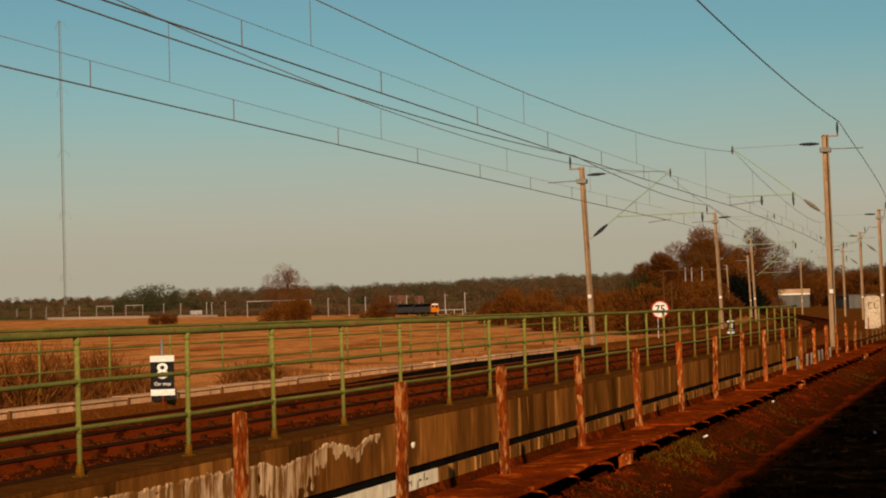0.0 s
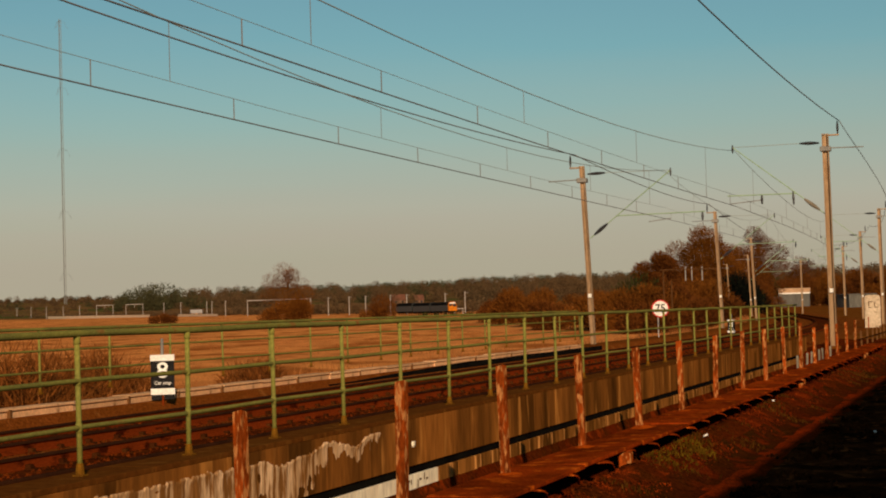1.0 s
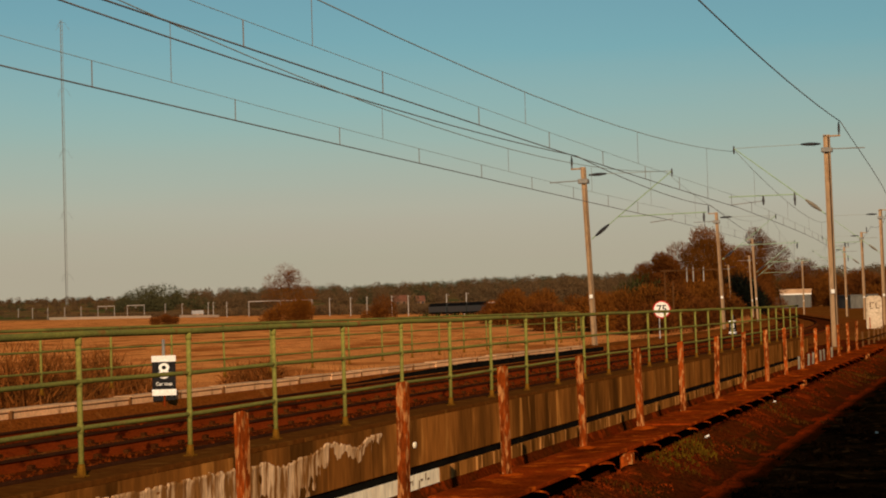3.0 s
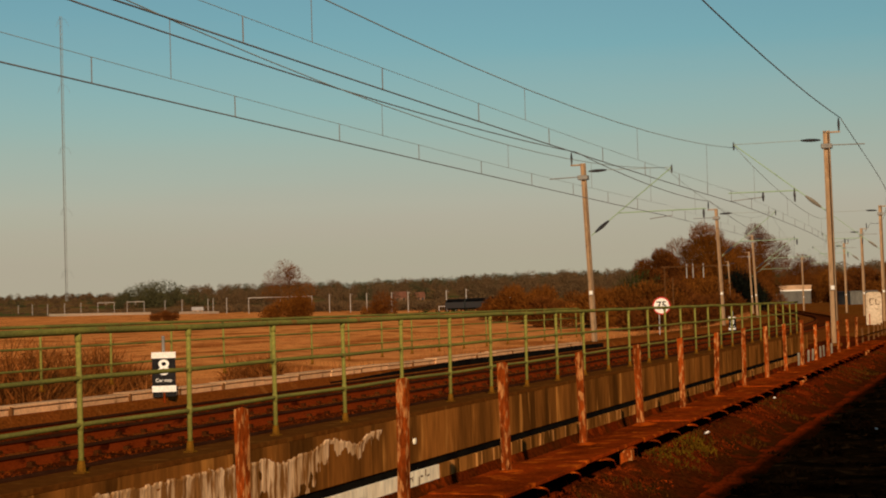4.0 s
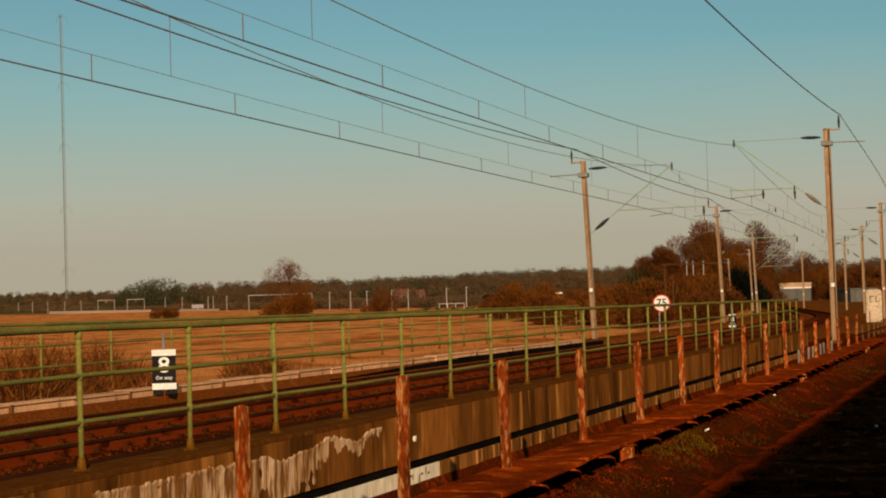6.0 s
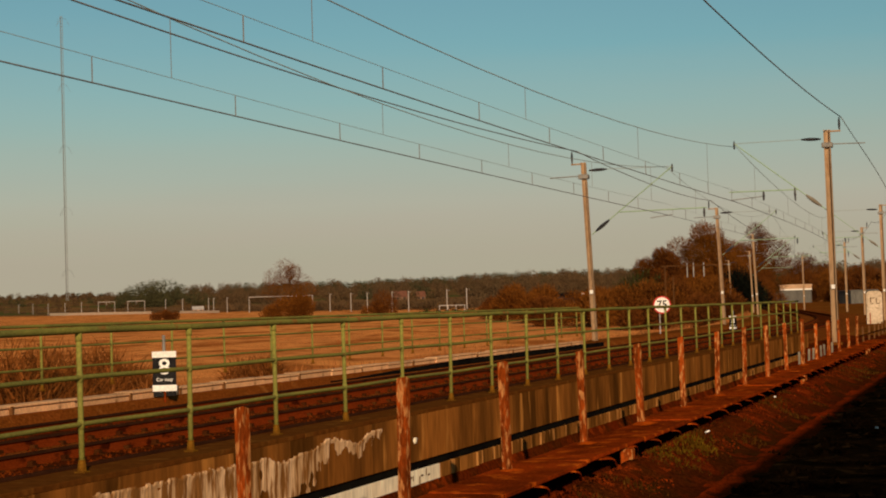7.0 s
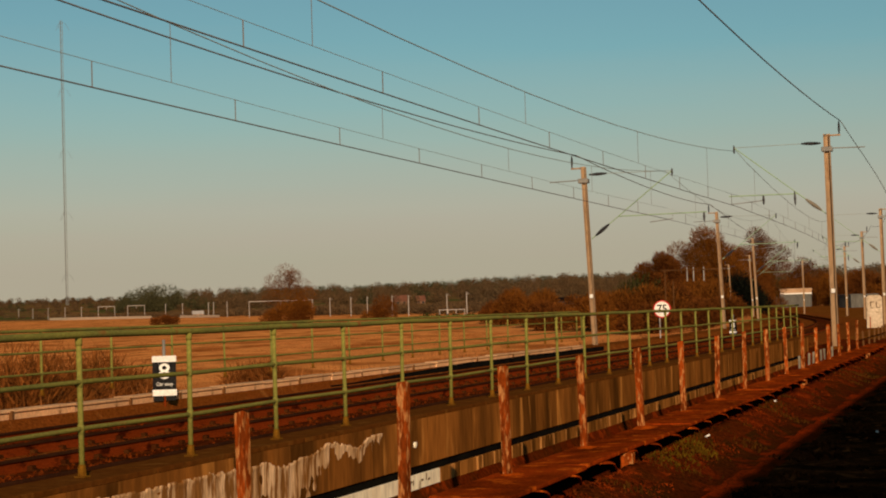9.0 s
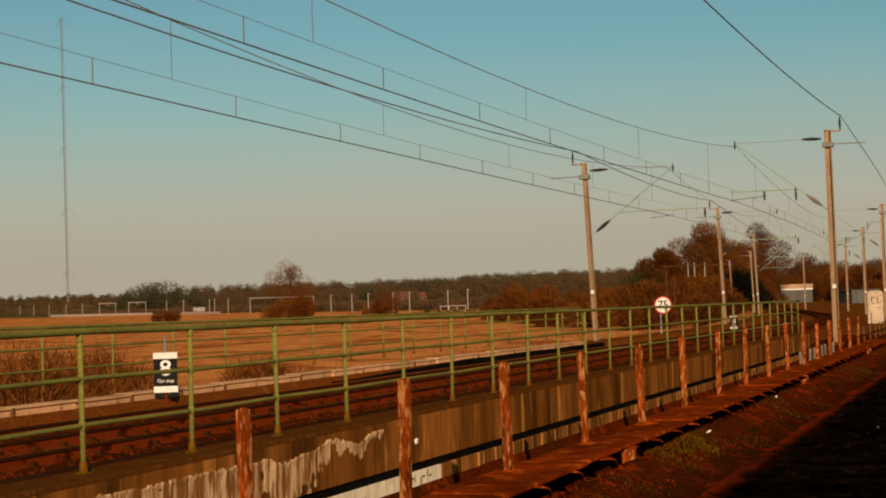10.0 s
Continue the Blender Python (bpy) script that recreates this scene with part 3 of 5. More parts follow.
def overhead_mast(al, s, base, top, side, tip, rake=0.0, full=True, label="", w=0.18):
    """side: +1 reaches to the right of the line, -1 to its left. Own x is to the right, z from the foot."""
    m = on_line(al, s, base)
    o = thing("overhead_line_mast", m, label or "tan weathered steel overhead line mast with a green cantilever arm", "catenary mast", "overhead line masts")
    h = top - base
    part("column", h_column(h, w * 1.15, w, 0.022, rake), MAST, o)
    X = lambda z: rake * z
    bm = bmesh.new()
    box(bm, -0.24 + X(0), 0.24 + X(0), -0.24, 0.24, -0.6, 0.02, 0.03)
    part("foundation_block", bm, COPING, o, "stained concrete foundation")
    bm = bmesh.new()
    box(bm, -0.07 + X(2), 0.07 + X(2), -w / 2 - 0.014, -w / 2 - 0.001, 2.0, 2.15, 0.003)
    part("tag_plate", bm, WHITE, o, "small white enamel plate")
    # feeder insulator on a bracket at the head, on the side away from the track
    bm = bmesh.new()
    tube(bm, [(X(h), 0, h - 0.06), (X(h) - side * 0.5, 0, h - 0.06)], 0.035, 6)
    part("head_bracket", bm, MAST, o)
    insulator(o, (X(h) - side * 0.46, 0, h - 0.05), (X(h) - side * 0.46, 0, h + 0.46), 0.05)
    # tie insulator towards the track and a small cross arm away from it
    insulator(o, (X(h) + side * 0.22, 0, h - 0.33), (X(h) + side * 0.95, 0, h - 0.31), 0.07)
    bm = bmesh.new()
    tube(bm, [(X(h) - side * 1.38, 0, h - 0.56), (X(h) + side * 0.1, 0, h - 0.53)], 0.022, 6)
    box(bm, X(h) - 0.2, X(h) + 0.2, -0.18, 0.18, h - 0.66, h - 0.48, 0.02)
    part("cross_arm", bm, GREY, o, "grey steel cross arm")
    if not full:
        return o
    # cantilever: raking tube with its insulator, a registration tube and a steady arm
    b0 = Vector((X(4) + side * 0.14, 0, tip["foot"] - base))
    t1 = Vector((side * tip["reach"], 0, tip["z"] - base))
    d = (t1 - b0)
    insulator(o, b0 + d * 0.05, b0 + d * 0.22, 0.085, 8, *(("pale ribbed insulator", BEIGE) if side < 0 else ("brown ribbed insulator", INSUL)))
    bm = bmesh.new()
    tube(bm, [b0, t1], 0.021, 6)
    part("raking_tube", bm, ARM, o)
    k = (tip["reg_z"] - base - b0.z) / d.z
    r0 = b0 + d * k
    r1 = Vector((side * tip["reg_reach"], 0, tip["reg_z"] - base + 0.02))
    bm = bmesh.new()
    tube(bm, [r0, r1], 0.023, 6)
    part("registration_tube", bm, ARM, o)
    bm = bmesh.new()
    q = r0.lerp(r1, 0.62 if side > 0 else 0.5)
    tube(bm, [q, q - Vector((0, 0, 0.20)), q + Vector((-side * 0.9 if side > 0 else side * 1.25, 0, -0.3))], 0.016, 5)
    part("steady_arm", bm, GREY, o)
    drop = r1 - Vector((side * 0.1, 0, 0)) if side > 0 else r0.lerp(r1, 0.5)
    insulator(o, drop, drop - Vector((0, 0, 0.36)), 0.055, 3)
    if side < 0:
        insulator(o, b0 + d * 0.34, b0 + d * 0.30 - Vector((side * -0.12, 0, 0.42)), 0.05, 3)
    insulator(o, t1 + Vector((0, 0, 0.1)), t1 - Vector((0, 0, 0.22)), 0.045, 3)
    bm = bmesh.new()
    tube(bm, [(X(h) + side * 0.95, 0, h - 0.31), t1], 0.01, 4)
    part("tie_wire", bm, WIRE_PALE, o)
    return o


LEFT = dict(foot=3.95, reach=3.3, z=6.5, reg_z=4.8, reg_reach=4.6)
RIGHT = dict(foot=4.45, reach=3.5, z=7.1, reg_z=5.25, reg_reach=3.75)
LEFT_MASTS = [(-36.0, 15.5), (15.0, 15.5), (66.5, 15.45), (104.0, 15.35), (148.0, 15.7), (198.0, 16.0), (240.0, 18.6)]
RIGHT_MASTS = [(-3.0, 5.5), (65.0, 5.98), (120.0, 5.95), (158.0, 6.3), (198.0, 5.5), (257.0, 8.0)]
for i, (a, s) in enumerate(LEFT_MASTS):
    if i > 1:
        overhead_mast(a, s, -0.4, 6.84, 1, LEFT, rake=-0.035, full=i < 6)
for i, (a, s) in enumerate(RIGHT_MASTS):
    if i:
        overhead_mast(a, s, -0.5, 7.42, -1, RIGHT, rake=-0.006, full=i < 5, w=0.23)


def span_points(masts, k, off, z, sag, n=16):
    """One span from mast k to the next: off is the distance from the track's left masts, sag in metres."""
    (a0, s0), (a1, s1) = masts[k], masts[k + 1]
    out = []
    for i in range(n + 1):
        t = i / n
        a = a0 + (a1 - a0) * t
        out.append((a, off(a), z - 4 * sag * t * (1 - t)))
    return out


def build_wires(masts, track_s, feeder_s, heights, drops, name):
    """Main and auxiliary catenary and contact wire, with droppers, and the feeder over the mast heads."""
    main_z, main_sag, aux_z, aux_sag, con_z, con_sag, feed_z, feed_sag = heights
    for k in range(len(masts) - 1):
        c = thing("catenary_span", pose(0, 0, 0), "compound overhead line of three wires with thin droppers, " + name, "overhead wires", "overhead line spans")
        off = lambda a: track_s
        rows = {}
        for nm, z, sag, r, mtl in (("main_wire", main_z, main_sag, 0.010, WIRE_PALE), ("auxiliary_wire", aux_z, aux_sag, 0.005, WIRE_PALE), ("contact_wire", con_z, con_sag, 0.0115, WIRE)):
            rows[nm] = span_points(masts, k, off, z, sag)
            bm = bmesh.new()
            tube(bm, [P(*p) for p in rows[nm]], r * (1.0 if k < 2 else 0.75), 6)
            part(nm, bm, mtl, c, smooth=True)

        def at(nm, a):
            q = rows[nm]
            t = (a - q[0][0]) / (q[-1][0] - q[0][0]) * (len(q) - 1)
            i = min(int(t), len(q) - 2)
            return P(a, q[i][1], q[i][2] + (q[i + 1][2] - q[i][2]) * (t - i))
        a0, a1 = masts[k][0], masts[k + 1][0]
        for upper, lower, start, gap, r in (("auxiliary_wire", "contact_wire", drops[0], drops[1], 0.009), ("main_wire", "auxiliary_wire", drops[2], drops[3], 0.006)):
            a = start - gap * 20
            while a < a1 - 0.8:
                if a > a0 + 0.8:
                    bm = bmesh.new()
                    tube(bm, [at(upper, a), at(lower, a)], r, 4)
                    part("dropper", bm, WIRE, c)
                a += gap
        f = bmesh.new()
        tube(f, [P(a, feeder_s(a), z) for a, _, z in span_points(masts, k, off, feed_z, feed_sag)], 0.017, 6)
        tagged(part("feeder_wire", f, WIRE, None, smooth=True), "dark bare feeder wire over the mast heads, " + name, "overhead wire", "feeder wires")


build_wires(LEFT_MASTS, 12.4, lambda a: 15.95, (6.5, 1.0, 5.03, 0.13, 4.6, 0.03, 7.3, 0.4), (21.9, 4.87, 24.4, 9.75), "far track")
build_wires(RIGHT_MASTS, 9.4, lambda a: 5.5, (6.97, 1.21, 5.28, 0.18, 4.86, 0.11, 7.88, 0.66), (20.6, 5.35, 23.0, 11.7), "near track")


# ---- rusty posts and the rusty girder in front of the wall ----
RUST_S = 4.72
girder = thing("rusty_girder", pose(0, 0, 0), "long rusty steel girder with curved stiffening brackets beneath its flange", "girder")


def build_girder():
    al = -4.0
    while al < 66:
        w = 3.05
        bm = bmesh.new()
        box(bm, -0.46, 0.25, 0.004, w - 0.004, -0.045, 0.0, 0.008)
        m = on_line(al, 4.41, -0.45) @ pose(0, 0, rnd.uniform(-0.01, 0.01), 0, rnd.uniform(-1.5, 1.5), 0)
        f = part("flange_plate", bm, RUST, girder, m=m)
        # the web's near-black colour adds to the shade below the flange
        bm = bmesh.new()
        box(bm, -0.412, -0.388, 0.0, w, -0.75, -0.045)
        part("web_plate", bm, RUST_AND_GAP_SHADE, girder, m=m)
        al += w
    # curved ribs under the edge of the flange
    bm = bmesh.new()
    pts = [(0.12, -0.04, -0.05), (0.20, 0.04, -0.052), (0.245, 0.14, -0.062), (0.268, 0.24, -0.078), (0.275, 0.32, -0.105), (0.275, 0.37, -0.17)]
    rows = []
    for i, (x, y, z) in enumerate(pts):
        k = 0.075 - 0.006 * i
        rows.append([bm.verts.new((x + dx, y + dy, z + dz)) for dx, dy, dz in ((-k * 0.5, k, 0.008), (k * 0.5, -k, 0.008), (k * 0.5, -k, -0.008), (-k * 0.5, k, -0.008))])
    for q, r in zip(rows, rows[1:]):
        for k in range(4):
            bm.faces.new((q[k], q[(k + 1) % 4], r[(k + 1) % 4], r[k]))
    bm.faces.new(rows[0]), bm.faces.new(rows[-1])
    rib = as_mesh("curved_rib", bm, RUST)
    for i in range(40):
        part("curved_rib", rib, None, girder, m=on_line(11.2 + 1.372 * i, 4.41, -0.45) @ pose(0, rnd.uniform(-0.08, 0.08), 0, rnd.uniform(-4, 4), rnd.uniform(-4, 4), rnd.uniform(-6, 6)))
    for a in (-2.0, 19.35, 37.6, 56.0):
        bm = bmesh.new()
        box(bm, 0.16, 0.30, 0.0, 0.17, -0.6, -0.047, 0.012)
        part("leg", bm, RUST_POST, girder, "flaking rusty leg", m=on_line(a, 4.41, -0.45))


build_girder()
bm = bmesh.new()
angle = [(-0.06, -0.006), (0.06, -0.006), (0.06, 0.085), (0.046, 0.085), (0.046, 0.008), (-0.046, 0.008), (-0.046, 0.05), (-0.06, 0.05)]
rings = []
for k in range(15):
    z = -0.35 + 1.43 * k / 14
    wear = 0.006 if k < 12 else 0.014
    rings.append([bm.verts.new((x + noise.noise(Vector((x * 9, y * 9, z * 4))) * wear, y + noise.noise(Vector((x * 9, y * 9, z * 4 + 50))) * wear,
                                z + (noise.noise(Vector((x * 20, y * 20, 4))) * 0.05 if k == 14 else 0))) for x, y in angle])
for q, w in zip(rings, rings[1:]):
    for k in range(8):
        bm.faces.new((q[k], q[(k + 1) % 8], w[(k + 1) % 8], w[k]))
bm.faces.new(rings[0]), bm.faces.new(rings[-1])
rust_mesh = as_mesh("rusty_post", bm, RUST_POST)
for i in range(16):
    a = 9.71 + 3.28 * i
    side = (4.33, 4.64)[i] if i < 2 else RUST_S
    a = 9.3 if i == 0 else a
    p = new("rusty_post", rust_mesh)
    h = (0.955 if i == 0 else 1.0 if i < 11 else 0.88) + rnd.uniform(-0.03, 0.03)
    v = P(a, side, -0.46)
    p.matrix_basis = pose(v.x, v.y, v.z, rnd.uniform(-2, 2), rnd.uniform(-1.5, 1.5), -18 + rnd.uniform(-12, 12)) @ Matrix.Diagonal((0.45 if i == 0 else 0.66, 0.8, h, 1))
    tagged(p, "flaking rusty steel angle post standing on the girder", "fence post", "row of rusty posts")
    bm = bmesh.new()
    ring = [(0.13 + 0.02 * math.sin(3 * q) + (0.10 if math.cos(q) > 0.3 else 0), q) for q in (k * math.pi / 7 for k in range(14))]
    low = [bm.verts.new((r * math.cos(q) * 1.3, r * math.sin(q) * 1.9, 0.0)) for r, q in ring]
    high = [bm.verts.new((r * math.cos(q) * 0.5, r * math.sin(q) * 0.6, 0.03)) for r, q in ring]
    bm.faces.new(high)
    for k in range(14):
        bm.faces.new((low[k], low[(k + 1) % 14], high[(k + 1) % 14], high[k]))
    part("base_plate", bm, RUST_FRESH, p, "bright orange rust heaped round the foot")


# ---- signs ----
def text_mesh(body, size, depth=0.004):
    cu = bpy.data.curves.new("text", "FONT")
    cu.offset = size * 0.012
    cu.body, cu.size, cu.extrude, cu.align_x, cu.align_y = body, size, depth, "CENTER", "CENTER"
    ob = bpy.data.objects.new("text", cu)
    me = bpy.data.meshes.new_from_object(ob)
    bpy.data.objects.remove(ob)
    return me


UPRIGHT = pose(0, 0, 0, 90, 0, 0)


def put_text(parent, body, size, material, m, wide=1.0):
    me = text_mesh(body, size)
    me.materials.clear()
    me.materials.append(material)
    me.transform(m @ UPRIGHT @ Matrix.Diagonal((wide, 1, 1, 1)))
    return part("lettering", me, None, parent)


def car_stop_sign(al, s, z0, k, turn, label):
    v = P(al, s, z0)
    o = thing("car_stop_sign", pose(v.x, v.y, v.z, 0, 0, turn), label, "sign", "car stop signs")
    w, h = 0.435 * k, 0.74 * k
    bm = bmesh.new()
    box(bm, -w / 2, w / 2, -0.012, 0.012, 0.0, h, 0.004)
    part("board", bm, SIGN_BLACK, o)
    for z in (0.0, h - 0.115 * k):
        bm = bmesh.new()
        box(bm, -w / 2 - 0.004, w / 2 + 0.004, -0.018, -0.013, z, z + 0.115 * k, 0.001)
        part("white_band", bm, WHITE, o, "white enamel band")
    put_text(o, "8", 0.40 * k, WHITE, pose(0, -0.016, 0.44 * k), 1.12)
    put_text(o, "Car stop", 0.085 * k, WHITE, pose(0, -0.016, 0.215 * k))
    bm = bmesh.new()
    tube(bm, [(0, 0.04, 0.0), (0, 0.04, h + 0.3 * k)], 0.028, 8)
    part("post", bm, GREY, o, "grey steel post")
    bm = bmesh.new()
    tube(bm, [(0, 0.04, -0.4), (0, 0.04, 0.0)], 0.02, 8)
    part("lower_post", bm, RAIL, o, "rusty lower post")
    for x in (-0.3, 0.3):
        bm = bmesh.new()
        box(bm, x * w - 0.08 * k, x * w + 0.08 * k, -0.01, 0.03, -0.09 * k, 0.0, 0.004)
        part("mounting_clip", bm, SIGN_BLACK, o)
    return o


car_stop_sign(27.24, 14.12, -0.135, 0.95, 9, "black and white eight car stop sign on a thin post")
car_stop_sign(76.0, 11.4, -0.08, 0.78, -30, "small tilted black and white car stop sign between the tracks")

v = P(78.5, 15.0, 1.07)
o = thing("speed_sign", pose(v.x, v.y, v.z, 0, 0, -10), "round white 75 speed sign with red rim on pale posts", "speed sign")
for nm, r, y, m in (("red_rim", 0.41, 0.0, SIGN_RED), ("white_disc", 0.35, -0.012, WHITE)):
    bm = bmesh.new()
    bmesh.ops.create_cone(bm, cap_ends=True, segments=40, radius1=r, radius2=r, depth=0.02, matrix=pose(0, y, 0, 90, 0, 0))
    part(nm, bm, m, o)
put_text(o, "75", 0.52, SIGN_BLACK, pose(0, -0.026, 0), 0.95)
bm = bmesh.new()
for x in (-0.12, 0.12):
    tube(bm, [(x, 0.04, -1.45), (x, 0.04, 0.2)], 0.03, 6)
part("post", bm, FAR_MAST, o)

# ---- equipment cabinet, far buildings ----

def cabinet():
    o = thing("location_cabinet", pose(25.58, 102.6, -0.54, 0, 0, -12), "pale trackside cabinet with a rounded top and dark paint marks", "cabinet")
    bm = bmesh.new()
    outline = [(-0.46, 0.0), (0.46, 0.0), (0.46, 1.86), (0.40, 1.98), (0.26, 2.04), (-0.26, 2.04), (-0.40, 1.98), (-0.46, 1.86)]
    a = [bm.verts.new((x, -0.25, z)) for x, z in outline]
    b = [bm.verts.new((x, 0.25, z)) for x, z in outline]
    bm.faces.new(a), bm.faces.new(b[::-1])
    for i in range(8):
        bm.faces.new((a[i], a[(i + 1) % 8], b[(i + 1) % 8], b[i]))
    part("housing", bm, CABINET, o)
    bm = bmesh.new()
    box(bm, -0.38, 0.38, -0.275, -0.25, 0.2, 1.85, 0.008)
    d = part("door", bm, CABINET, o)
    for x, z, w, h in ((-0.22, 1.5, 0.06, 0.3), (-0.1, 1.62, 0.2, 0.05), (0.12, 1.45, 0.05, 0.34), (0.22, 1.3, 0.2, 0.05), (-0.16, 1.28, 0.18, 0.05)):
        bm = bmesh.new()
        box(bm, x - w / 2, x + w / 2, -0.28, -0.276, z - h / 2, z + h / 2)
        part("paint_mark", bm, GRAFFITI, d)
    bm = bmesh.new()
    box(bm, -0.3, -0.24, -0.29, -0.275, 0.1, 0.75, 0.004)
    part("hinge_bar", bm, RUST, d)
    bm = bmesh.new()
    box(bm, -0.6, 0.6, -0.35, 0.35, -0.6, 0.0, 0.02)
    part("plinth", bm, TROUGH, o)


cabinet()


def far_building(x, y, z, w, d, h, turn, wall_mat, roof, label, bands=()):
    o = thing("relay_building", pose(x, y, z, 0, 0, turn), label, "building", "lineside buildings")
    bm = bmesh.new()
    box(bm, -w / 2, w / 2, -d / 2, d / 2, -1.5, h, 0.03)
    part("wall", bm, wall_mat, o)
    bm = bmesh.new()
    vs = box(bm, -w / 2 - 0.15, w / 2 + 0.15, -d / 2 - 0.15, d / 2 + 0.15, h, h + roof, 0.03)
    part("roof", bm, CREAM if bands else SHED, o)
    for z0, z1, m in bands:
        bm = bmesh.new()
        box(bm, -w / 2 - 0.05, w / 2 + 0.05, -d / 2 - 0.06, -d / 2 - 0.004, z0, z1, 0.01)
        part("fascia_band", bm, m, o)
    for i in range(int(w // 1.2)):
        bm = bmesh.new()
        xx = -w / 2 + 0.7 + i * 1.2
        box(bm, xx - 0.03, xx + 0.03, -d / 2 - 0.05, -d / 2 - 0.004, 0.1, min(h - 0.1, (bands[0][0] if bands else h)), 0.005)
        part("cladding_rib", bm, SHED, o)
    return o


far_building(67.2, 330, 0.3, 5.8, 4.0, 3.3, -8, SHED, 0.35, "low grey relay building with cream fascia bands", ((2.55, 2.8, WHITE), (2.8, 3.3, CREAM)))
far_building(72.0, 300, 0.1, 5.0, 5.0, 2.1, 12, SHED, 0.22, "low grey sheet-metal shed beside the branch line")
far_building(60.8, 322, 0.2, 3.2, 3.0, 2.0, -8, SHED, 0.2, "small grey equipment hut near the relay building")


# ---- lineside fencing pickets beyond the wall end ----
def picket_row():
    bm = bmesh.new()
    box(bm, -0.035, 0.035, -0.012, 0.012, -0.3, 0.6, 0.004)
    me = as_mesh("picket", bm, WEATHERED)
    bm = bmesh.new()
    box(bm, -0.03, 0.03, -0.012, 0.012, -0.3, 0.5, 0.004)
    me2 = as_mesh("pale_picket", bm, BEIGE)
    o = thing("picket_fence", pose(0, 0, 0), "rusty picket fence with a few short pale stakes", "fence")
    for i in range(9):
        a = 62.4 + i * 3.1
        part("picket", me, None, o, m=on_line(a, 5.0 + 0.02 * i, -0.55) @ pose(0, 0, 0, rnd.uniform(-3, 3), rnd.uniform(-3, 3), rnd.uniform(-20, 20)))
    for i in range(9):
        a = 46.5 + i * 1.15
        part("stake", me2, None, o, "short pale stake", m=on_line(a, 5.25, -0.75) @ pose(0, 0, 0, rnd.uniform(-3, 3), rnd.uniform(-3, 3), rnd.uniform(-20, 20)))
    bm = bmesh.new()
    tube(bm, [P(a, 5.0, -0.25) for a in steps(62, 88, 3)], 0.02, 5)
    part("rail", bm, RUST_AND_GAP_SHADE, o)


picket_row()


# ---- plants ----
def twig_cloud(blobs, count, size, rng, thin=0.12, up=0.5):
    """Many slender slanted twigs filling soft blobs (centre, radii); denser towards the middle."""
    vol = [b[1][0] * b[1][1] * b[1][2] for b in blobs]
    verts, faces = [], []
    for _ in range(count):
        c, r = rng.choices(blobs, vol)[0]
        while True:
            p = Vector((rng.uniform(-1, 1), rng.uniform(-1, 1), rng.uniform(-1, 1)))
            if p.length < 1:
                break
        out = p.normalized() if p.length > 1e-3 else Vector((0, 0, 1))
        d = (out * 0.7 + Vector((rng.gauss(0, 0.5), rng.gauss(0, 0.5), up + rng.gauss(0, 0.4)))).normalized()
        q = Vector(c) + Vector((p.x * r[0], p.y * r[1], p.z * r[2])) * rng.uniform(0.85, 1.06)
        ln = size * rng.uniform(0.5, 1.6)
        side = d.cross(Vector((rng.gauss(0, 1), rng.gauss(0, 1), rng.gauss(0, 1)))).normalized() * ln * thin
        n = len(verts)
        verts += [q - side, q + side, q + d * ln]
        faces.append((n, n + 1, n + 2))
    return verts, faces


def cloud_mesh(name, data, material):
    me = bpy.data.meshes.new(name)
    me.from_pydata(data[0], [], data[1])
    me.materials.append(material)
    return me


def winter_tree(x, y, z, h, w, seed, label, material=TWIG, count=5200, trunk=0.3, spread=0.5, size=0.5, name="tree", full=False):
    rng = random.Random(seed)
    o = thing(name, pose(x, y, z), label, "tree", "winter trees")
    bm = bmesh.new()
    tube(bm, [(0, 0, -0.8), (0.05, 0, h * 0.25), (-0.05, 0.05, h * 0.55), (0.1, 0, h * 0.9)], [h * 0.022, h * 0.017, h * 0.011, h * 0.003], 7)
    blobs = []
    for i in range(13):
        a = i * 2.4 + rng.uniform(-0.4, 0.4)
        t = trunk + (0.97 - trunk) * i / 12
        reach = w * 0.5 * spread * (1.1 - abs(t - 0.6)) * rng.uniform(0.75, 1.2) * (1.0 if t < 0.85 else 0.4)
        p0 = Vector((0, 0, h * (t * 0.72)))
        p1 = Vector((math.cos(a) * reach, math.sin(a) * reach, h * t))
        tube(bm, [p0, p0.lerp(p1, 0.55) + Vector((0, 0, h * 0.03)), p1], [h * 0.009, h * 0.006, h * 0.002], 5)
        rr = w * rng.uniform(0.14, 0.24)
        blobs.append((p1, (rr, rr, rr * rng.uniform(0.7, 1.0))))
        blobs.append((p0.lerp(p1, 0.6), (rr * 0.8, rr * 0.8, rr * 0.7)))
    if full:
        blobs += [(Vector((0, 0, h * 0.70)), (w * 0.40, w * 0.36, h * 0.24)), (Vector((w * 0.1, 0, h * 0.5)), (w * 0.42, w * 0.36, h * 0.22))]
    part("trunk", bm, BARK, o)
    part("crown", cloud_mesh("crown", twig_cloud(blobs, count, size, rng, 0.075), material), None, o)
    return o


